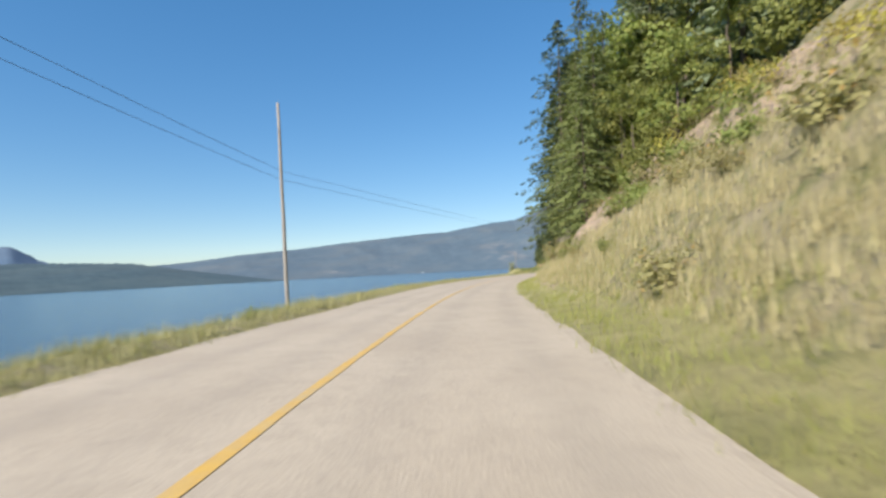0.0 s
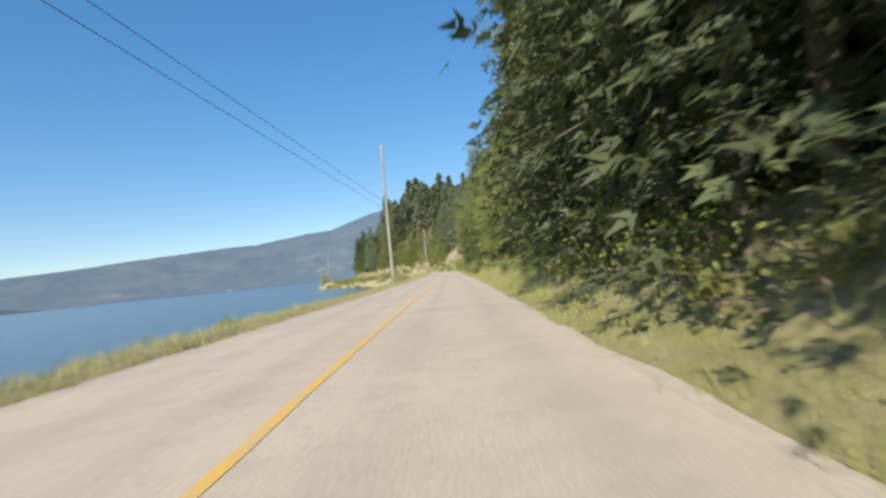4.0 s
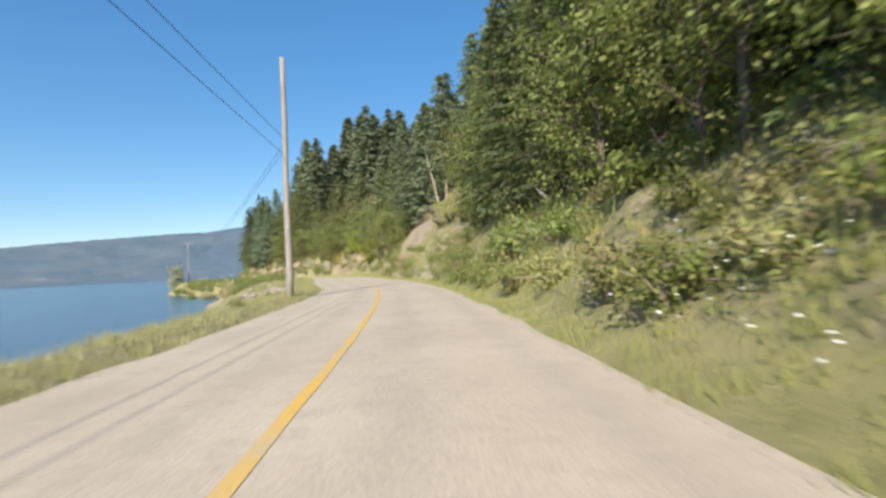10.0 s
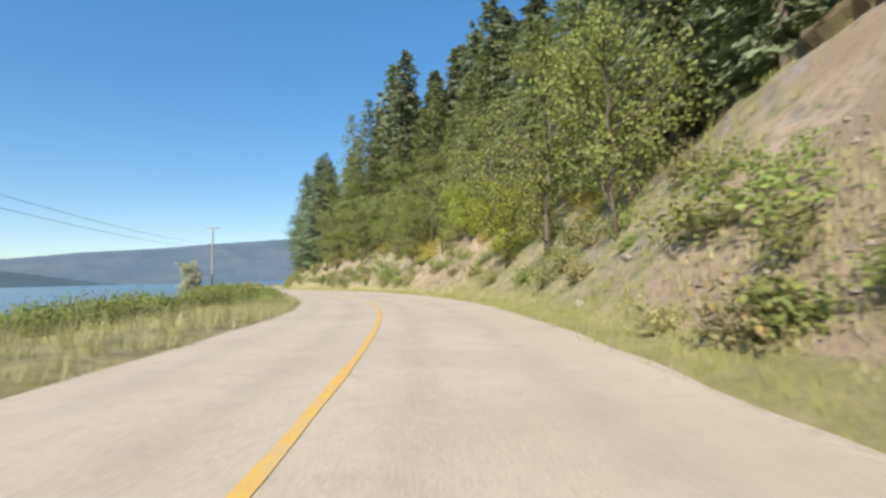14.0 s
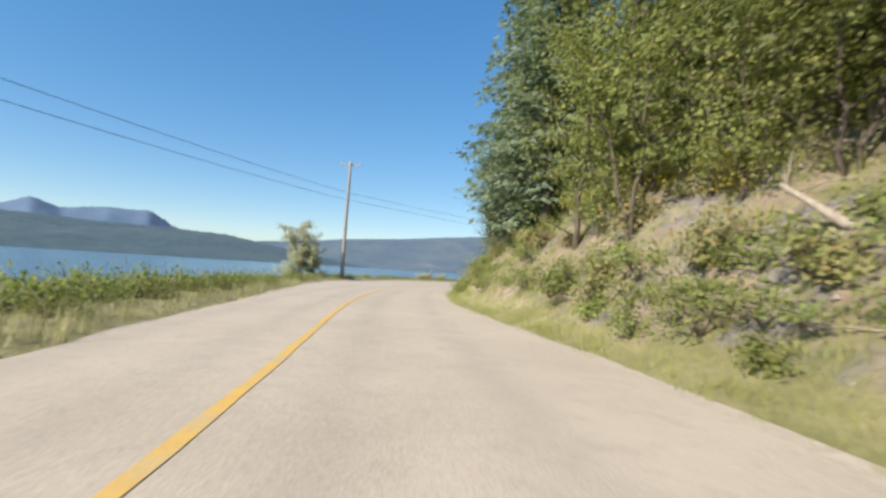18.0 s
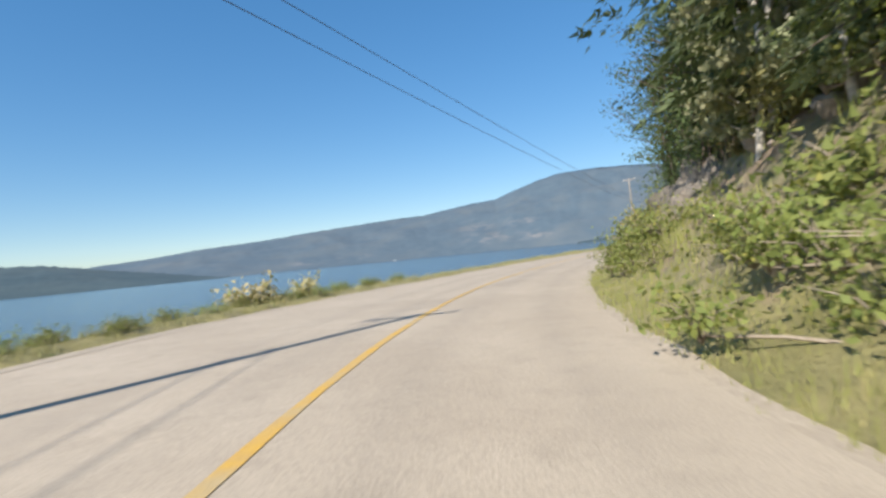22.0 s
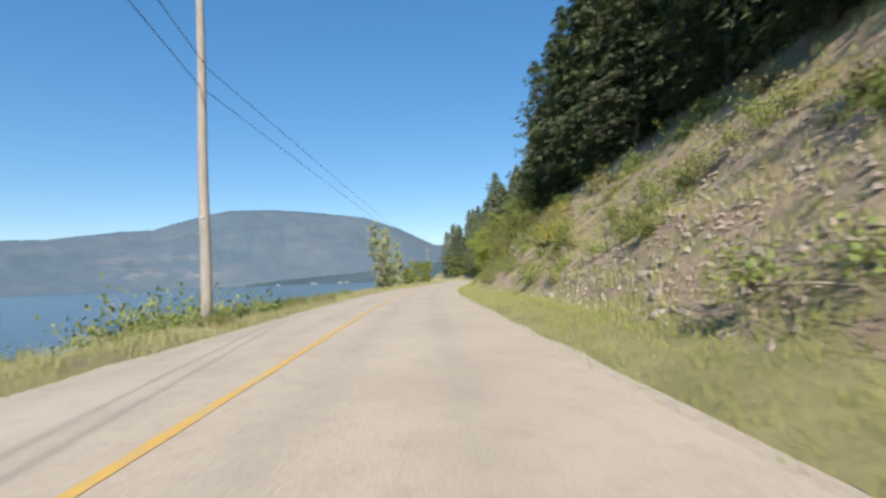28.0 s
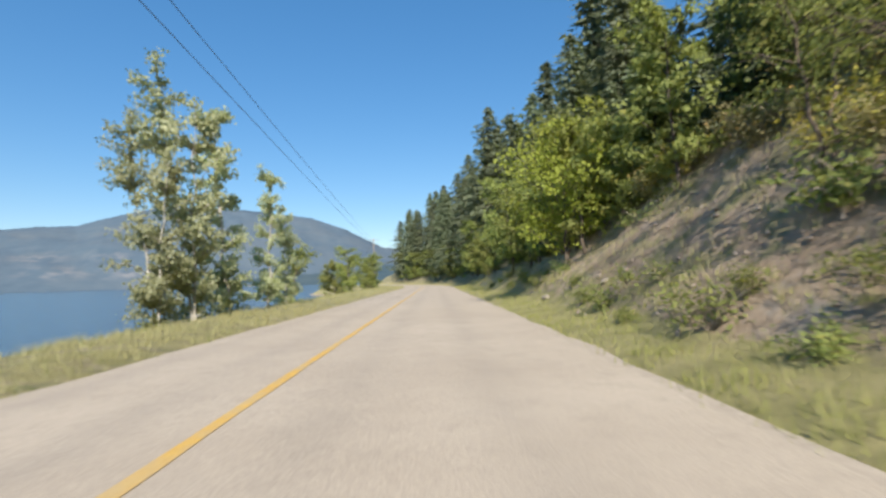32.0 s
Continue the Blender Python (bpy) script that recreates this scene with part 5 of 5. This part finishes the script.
# the wood that goes on behind the first rows
rng = np.random.default_rng(91)
tv, tf, cv, cf = conifer_mesh(17, 4.2, rng, 0.06, 0.35, 0.16, 2.2)
cv = np.asarray(cv)
many = []
for k in range(620):
    s = rng.uniform(-60, 590)
    d = float(RIGHT(s) + BANK(s, 1) + BANK(s, 2) / BANK(s, 3)) + rng.uniform(14, 62)
    c = place(s, d)
    w, g = rng.uniform(0, 6.28), rng.uniform(0.7, 1.1)
    many.append(np.stack([c.x + g * (cv[:, 0] * math.cos(w) - cv[:, 1] * math.sin(w)), c.y + g * (cv[:, 0] * math.sin(w) + cv[:, 1] * math.cos(w)), c.z + g * cv[:, 2]], -1))
many = np.concatenate(many)
tagged(new("hillside_forest", mesh_of("hillside_forest", many, np.arange(len(many)).reshape(-1, 3), M_FIR)), "dark conifer forest covering the hillside above the road", "forest", kind="stuff")

# ---------------- dead wood ----------------


def dead_trunk(name, a, b, r0, r1, label, category, stubs=6, seed=1):
    rng = np.random.default_rng(seed)
    a, b = np.array(a, float), np.array(b, float)
    p = new(name)
    path = [a + (b - a) * q + rng.normal(0, 0.0025, 3) * np.linalg.norm(b - a) for q in np.linspace(0, 1, 8)]
    part("trunk", mesh_of("trunk", *tube(path, list(np.linspace(r0, r1, 8)), 8), M_DEAD, True), p)
    for k in range(stubs):
        q = rng.uniform(0.35, 0.95)
        base = a + (b - a) * q
        way = rng.normal(0, 1, 3)
        way /= np.linalg.norm(way)
        n = rng.uniform(0.3, 0.9)
        part("branch_stub", mesh_of("branch_stub", *tube([base, base + way * n * 0.6, base + way * n + (0, 0, -0.1)], [r1 * 0.5, r1 * 0.35, 0.008], 5), M_DEAD, True), p)
    return tagged(p, label, category)


z0 = spot(1.7, 77.7).z
dead_trunk("leaning_dead_trunk", (1.7, 77.7, z0 - 0.4), (0.3, 80.9, z0 + 7.2), 0.14, 0.08, "bare pale dead trunk leaning above the cut slope", "dead tree", 5, 3)
dead_trunk("broken_snag", (2.6, 79.2, spot(2.6, 79.2).z - 0.3), (2.7, 79.4, spot(2.6, 79.2).z + 2.6), 0.22, 0.15, "short broken tree snag on the slope edge", "dead tree", 2, 4)
for s, off, n, seed, up in ((90, 4.2, 7.0, 41, 1.3), (91.5, 4.8, 7.5, 42, 1.4), (92.5, 5.6, 8.0, 43, 1.5), (94, 4.0, 6.0, 44, 1.2), (98, 2.6, 4.5, 5, 1.0), (92, 3.2, 5.0, 6, 1.2), (86, 2.2, 4.0, 7, 1.3), (165, 3.0, 3.2, 8, 0.3), (286, 3.4, 3.5, 9, 0.9), (290, 3.2, 3.0, 10, 1.0), (268, 2.0, 1.6, 11, 0.5), (319, 3.4, 1.2, 12, 1.0), (410, 9.0, 4.0, 13, 0.2), (400, 11.0, 4.5, 14, 0.15), (36, 4.4, 3.0, 15, 0.9), (271.0, 1.9, 1.4, 16, 0.9), (157, 1.8, 1.8, 17, 0.7), (156, 1.5, 1.5, 18, 0.8), (182.6, 3.2, 2.2, 19, 1.1)):
    foot = float(RIGHT(s) + BANK(s, 1))
    a = place(s, foot + off)
    b = place(s + 0.6 * n, foot + off - 0.3 * n)
    dead_trunk("dead_branch", (a.x, a.y, a.z - 0.1), (b.x, b.y, max(b.z + 0.15, a.z + up * n * 0.5)), 0.09, 0.03, "bleached dead branch fallen across the bank", "dead branch", 5, seed)
for s, off, n, seed in (*[(197 + 1.25 * k, BANK(197 + 1.25 * k, 2) / 1.25 + 0.1, 0.45 + 0.35 * ((k * 7) % 5) / 4, 60 + k) for k in range(24)], (250.6, 1.5, 1.2, 31), (251.4, 1.9, 1.9, 32), (252.0, 1.2, 1.0, 33), (252.6, 2.0, 1.7, 36), (253.4, 1.4, 1.4, 37), (254.2, 1.8, 1.2, 38), (207, 6.5, 1.2, 34), (203, 5.8, 1.0, 35)):
    foot = float(RIGHT(s) + BANK(s, 1))
    rng = np.random.default_rng(seed)
    a = place(s, foot + off)
    path, w = [], 0.0
    for q in range(11):
        c = place(s + w, foot + off - 0.1 * q * n)
        path.append(np.array((c.x, c.y, c.z + 0.03 + 0.05 * rng.random())))
        w += rng.normal(0.03, 0.12)
    vs, fs = tube(path, list(np.linspace(0.05, 0.012, 11)), 6)
    tagged(new("exposed_root", mesh_of("exposed_root", vs, fs, M_DEAD, True)), "grey exposed tree root running down the eroded bank", "root", "exposed roots")

# a spread of thick bleached roots on the eroded bank
for k in range(7):
    rng = np.random.default_rng(300 + k)
    s, off, w = 249.4 + 0.12 * k, 2.3 - 0.05 * k, rng.normal(0, 0.1)
    path = []
    for q in range(12):
        c = place(s, float(RIGHT(s) + BANK(s, 1)) + off)
        path.append(np.array((c.x, c.y, c.z + 0.06 + 0.10 * rng.random())))
        s += w + (k - 4) * 0.035
        off -= 0.15
        w = 0.7 * w + rng.normal(0, 0.09)
    root = new("thick_root", mesh_of("thick_root", *tube(path, list(np.linspace(0.05, 0.014, 12)), 7), M_DEAD, True))
    tagged(root, "thick bleached tree root twisting down the bare bank", "root", "exposed roots")

RNG = np.random.default_rng(55)
TWIGS = []
for k in range(4):
    q = [np.array((0.0, 0, 0.02))]
    for _ in range(5):
        q.append(q[-1] + (0.16, RNG.normal(0, 0.05), RNG.normal(0.01, 0.03)))
    fork = [q[2], q[2] + (0.12, 0.14, 0.05), q[2] + (0.2, 0.3, 0.04)]
    TWIGS.append(mesh_of("fallen_twig", *join([tube(q, list(np.linspace(0.022, 0.008, 6)), 5), tube(fork, [0.014, 0.01, 0.005], 4)]), M_DEAD, True))
for k in range(60):
    s = RNG.uniform(332, 428) if k < 46 else RNG.uniform(200, 226)
    t = place(s, float(RIGHT(s) + BANK(s, 1)) + RNG.uniform(0.5, 7))
    ob = new("fallen_twig", TWIGS[k % 4])
    ob.matrix_basis = pose(t.x, t.y, t.z + 0.03, 0, RNG.uniform(-30, 30), RNG.uniform(0, 360)) @ Matrix.Scale(RNG.uniform(0.7, 1.8), 4)
    tagged(ob, "bleached dry twig lying on the bare slope", "twig", "fallen twigs")

# a thin stake beside the pole
x, y = -6.0, -31.2
z = spot(x, y).z
stake = new("marker_stake", mesh_of("marker_stake", *tube([(x, y, z - 0.2), (x + 0.01, y, z + 0.5), (x + 0.03, y, z + 1.0)], [0.02, 0.02, 0.017], 6), M_DEAD, True))
tagged(stake, "thin grey stake standing in the grass by a pole", "stake")

# ---------------- rocks ----------------


def rock_mesh(seed, flat=0.7):
    rng = np.random.default_rng(seed)
    bm = bmesh.new()
    bmesh.ops.create_icosphere(bm, subdivisions=2, radius=0.5)
    for k in range(7):
        n = Vector(rng.normal(0, 1, 3)).normalized()
        off = rng.uniform(0.22, 0.4)
        for v in bm.verts:
            e = v.co.dot(n) - off
            if e > 0:
                v.co -= n * e * 0.95
    for v in bm.verts:
        v.co += Vector(rng.normal(0, 0.012, 3))
        v.co.z *= flat
    me = bpy.data.meshes.new("rock")
    bm.to_mesh(me)
    bm.free()
    me.materials.append(M_ROCK)
    return me


ROCKS = [rock_mesh(k, 0.55 + 0.1 * (k % 4)) for k in range(6)]
n_rock = 0


def rock(loc, size, label="angular grey-brown rock lying on the roadside bank", sunk=-0.08):
    global n_rock
    ob = new("rock", ROCKS[n_rock % 6])
    n_rock += 1
    ob.matrix_basis = pose(loc.x, loc.y, loc.z - sunk * size, RNG.uniform(-25, 25), RNG.uniform(-25, 25), RNG.uniform(0, 360)) @ Matrix.Diagonal((size, size * RNG.uniform(0.7, 1.2), size, 1))
    return tagged(ob, label, "rock", "rocks on the bank")


for a, b, n, lo, hi, k0, k1 in ((42, 62, 20, 0.4, 6.5, 0.25, 0.65), (150, 165, 8, 0.2, 1.2, 0.2, 0.5), (200, 226, 26, 0.1, 7.0, 0.12, 0.3), (206, 216, 14, -0.3, 0.6, 0.15, 0.4), (228, 258, 8, 0.1, 2.5, 0.2, 0.5), (262, 290, 9, 0.4, 4.0, 0.2, 0.5), (308, 324, 14, 2.0, 6.0, 0.3, 0.9), (332, 376, 16, 0.1, 10, 0.12, 0.3), (376, 398, 16, 0.1, 7, 0.12, 0.35), (370.5, 371, 1, 0.4, 0.6, 0.3, 0.32), (327, 327.5, 1, -0.5, -0.4, 0.35, 0.4), (424, 448, 12, 0.1, 4.5, 0.15, 0.45)):
    for k in range(n):
        s = RNG.uniform(a, b)
        rock(place(s, float(RIGHT(s) + BANK(s, 1)) + RNG.uniform(lo, hi)), RNG.uniform(k0, k1))
for a, b, n, lo, hi, k0, k1 in ((40, 58, 16, 1.8, 3.2, 0.25, 0.6), (21, 30, 8, 1.4, 3.2, 0.2, 0.5), (320, 330, 10, 0.8, 2.2, 0.2, 0.4), (386, 402, 20, 0.2, 1.6, 0.2, 0.55), (262, 268, 7, 1.6, 3.0, 0.4, 0.9)):
    for k in range(n):
        s = RNG.uniform(a, b)
        rock(place(s, float(RIGHT(s) + BANK(s, 1)) + RNG.uniform(lo, hi)), RNG.uniform(k0, k1), "jutting angular rock of the broken bank", 0.1)
for x, y, k in ((-8.3, 6.6, 1.9), (-8.5, 36.5, 0.8)):
    rock(spot(x, y), k, "pale boulder at the edge of the lake")
for k in range(46):
    s = RNG.uniform(190, 212)
    rock(place(s, -float(LEFT(s)) - float(SHORE(s, 1)) - RNG.uniform(-0.4, 2.8)), RNG.uniform(0.4, 1.0), "pale riprap boulder piled on the lake shore")
for k in range(40):
    s = RNG.uniform(20, 180)
    rock(place(s, -float(LEFT(s)) - float(SHORE(s, 1)) - RNG.uniform(2.2, 3.8)), RNG.uniform(0.2, 0.6), "small shore stone at the water's edge")


def scree(name, zones, material, label):
    """Small loose stones as real chips of rock."""
    base = np.array([(0, 0, 0.6), (0.6, 0.1, -0.1), (-0.2, 0.55, 0.0), (-0.5, -0.3, -0.05), (0.15, -0.6, 0.05), (0, 0, -0.35)])
    tri = np.array([(0, 1, 2), (0, 2, 3), (0, 3, 4), (0, 4, 1), (5, 2, 1), (5, 3, 2), (5, 4, 3), (5, 1, 4)])
    rng = np.random.default_rng(77)
    vs = []
    for a, b, n, lo, hi, k0, k1 in zones:
        s = rng.uniform(a, b, n)
        d = RIGHT(s) + BANK(s, 1) + rng.uniform(lo, hi, n)
        x, y = on_road(s, d)
        z = height(s, d)
        k = k0 + (k1 - k0) * rng.random(n) ** 2.5
        w = rng.uniform(0, 6.28, n)
        q = base[None] * rng.uniform(0.6, 1.3, (n, 6, 1))
        qx = q[..., 0] * np.cos(w)[:, None] - q[..., 1] * np.sin(w)[:, None]
        qy = q[..., 0] * np.sin(w)[:, None] + q[..., 1] * np.cos(w)[:, None]
        vs.append(np.stack([x[:, None] + k[:, None] * qx, y[:, None] + k[:, None] * qy, z[:, None] + k[:, None] * (q[..., 2] + 0.1)], -1).reshape(-1, 3))
    v = np.concatenate(vs)
    n = len(v) // 6
    f = (tri[None] + 6 * np.arange(n)[:, None, None]).reshape(-1, 3)
    tagged(new(name, mesh_of(name, v, f, material)), label, "stones", kind="stuff")


M_SCREE = foliage("loose_stone", (0.20, 0.165, 0.13), (0.40, 0.335, 0.275), through=0.0)
scree("loose_stones", ((18, 40, 900, 2.0, 8, 0.03, 0.14), (40, 64, 900, 0.1, 5, 0.03, 0.16), (108, 120, 200, 0.2, 2, 0.03, 0.1), (196, 227, 2600, 0, 7.4, 0.025, 0.13), (228, 262, 700, 0, 2.5, 0.03, 0.12), (262, 306, 1500, 0.2, 4, 0.03, 0.13), (308, 326, 400, 1.5, 6, 0.04, 0.16), (328, 380, 3400, 0, 12, 0.025, 0.11), (376, 404, 2600, 0, 9, 0.025, 0.11), (384, 404, 3800, 0, 4.5, 0.03, 0.17), (402, 450, 2600, 0, 6, 0.03, 0.14)), M_SCREE, "loose angular stones strewn over the bare bank")

# ---------------- grass and flowers ----------------


def tufts(name, zones, material, label, side=1, tall=0.4, seed=5):
    """Grass in tufts of bent blades."""
    rng = np.random.default_rng(seed)
    vs = []
    for a, b, per_m, lo, hi, k0, k1 in zones:
        n = int((b - a) * per_m)
        s = rng.uniform(a, b, n)
        u = rng.uniform(lo, hi, n)
        d = RIGHT(s) + u if side > 0 else -LEFT(s) - u
        x, y = on_road(s, d)
        z = height(s, d)
        k = rng.uniform(k0, k1, n) * (0.75 + 0.35 * fbm(x, y, z, 1.6, 2))
        for blade in range(11):
            w = rng.uniform(0, 6.28, n)
            hk = k * rng.uniform(0.45, 1.15, n)
            lean = rng.uniform(0.1, 0.6, n) * hk
            ox, oy = rng.normal(0, 0.13, n), rng.normal(0, 0.13, n)
            wd = 0.006 + 0.011 * hk
            px, py = np.cos(w), np.sin(w)
            b0 = np.stack([x + ox - py * wd, y + oy + px * wd, z - 0.04], -1)
            b1 = np.stack([x + ox + py * wd, y + oy - px * wd, z - 0.04], -1)
            tp = np.stack([x + ox + px * lean, y + oy + py * lean, z + hk], -1)
            vs.append(np.stack([b0, b1, tp], 1).reshape(-1, 3))
    v = np.concatenate(vs)
    f = np.arange(len(v)).reshape(-1, 3)
    tagged(new(name, mesh_of(name, v, f, material)), label, "grass", kind="stuff")


tufts("verge_grass", ((-20, 60, 34, 0.05, 2.2, 0.08, 0.28), (60, 200, 34, 0.05, 2.2, 0.08, 0.28), (200, 320, 40, 0.05, 1.8, 0.08, 0.26), (320, 450, 38, 0.05, 2.4, 0.06, 0.22), (450, 500, 12, 0.2, 3, 0.15, 0.4)), M_GREENBLADE, "yellow-green grass along the foot of the bank", 1, seed=11)
tufts("bank_grass", ((-25, 18, 110, 1.4, 7.5, 0.25, 0.75), (18, 44, 70, 1.4, 3.6, 0.2, 0.6), (18, 40, 8, 4.4, 9, 0.15, 0.4), (40, 70, 26, 1.4, 7, 0.2, 0.55), (192, 212, 110, 4.6, 9.0, 0.35, 0.9), (210, 220, 110, 5.8, 10.5, 0.35, 0.9), (217, 230, 110, 7.6, 12.0, 0.35, 0.9), (194, 228, 46, 1.2, 3.4, 0.15, 0.5), (330, 376, 20, 1.5, 12, 0.06, 0.22), (374, 402, 40, 1.8, 13, 0.15, 0.42), (400, 460, 34, 2, 9, 0.15, 0.42)), M_TANBLADE, "dry pale grass growing over the bank", 1, seed=12)
tufts("green_bank_grass", ((70, 130, 22, 1.4, 5, 0.25, 0.6), (112, 200, 50, 1.2, 6.5, 0.2, 0.6), (228, 300, 34, 1.2, 6, 0.18, 0.5), (300, 330, 30, 1.2, 9, 0.2, 0.6), (374, 404, 70, 1.4, 11, 0.18, 0.5), (194, 214, 70, 1.2, 4.2, 0.18, 0.5), (196, 203, 150, 3.7, 5.2, 0.3, 0.75), (203, 210, 150, 4.0, 5.6, 0.3, 0.75), (210, 214, 150, 4.8, 6.4, 0.3, 0.75), (214, 219, 150, 5.7, 7.4, 0.3, 0.75), (219, 228, 150, 6.6, 8.4, 0.3, 0.75)), M_GREENBLADE, "green grass growing between the roadside bushes", 1, seed=14)
tufts("shore_grass", ((-20, 100, 40, 0.05, 3.4, 0.15, 0.5), (100, 200, 40, 0.05, 3.0, 0.12, 0.42), (200, 245, 44, 0.1, 7.0, 0.2, 0.6), (245, 300, 36, 0.1, 4.2, 0.15, 0.45), (300, 345, 36, 0.1, 4.0, 0.12, 0.38), (345, 450, 40, 0.05, 3.2, 0.12, 0.42), (450, 520, 14, 0.3, 5, 0.2, 0.5)), M_GRASSBLADE, "rough pale grass along the lake shore", -1, seed=13)


def daisies():
    rng = np.random.default_rng(9)
    vs, fs = [], []
    for a, b, n, lo, hi in ((197, 209, 1100, 0.5, 3.2), (190, 197, 160, 0.5, 2.2), (160, 172, 90, 0.5, 2.0)):
        for k in range(n):
            s = rng.uniform(a, b)
            u = rng.uniform(lo, hi)
            p = place(s, float(RIGHT(s)) + u)
            r = rng.uniform(0.018, 0.032)
            h = rng.uniform(0.25, 0.6)
            t = Vector((rng.normal(-0.4, 0.3), rng.normal(-0.4, 0.3), 1)).normalized()
            a1 = t.orthogonal().normalized()
            b1 = t.cross(a1)
            o = len(vs)
            vs.append((p.x, p.y, p.z + h + 0.01))
            for q in range(10):
                w = 0.628 * q
                rr = r if q % 2 else r * 0.72
                c = p + Vector((0, 0, h)) + a1 * math.cos(w) * rr + b1 * math.sin(w) * rr
                vs.append(tuple(c))
            fs += [(o, o + 1 + q, o + 1 + (q + 1) % 10) for q in range(10)]
    tagged(new("daisies", mesh_of("daisies", vs, fs, M_DAISY)), "white wild daisies flowering at the foot of the bank", "flowers", kind="stuff")


daisies()
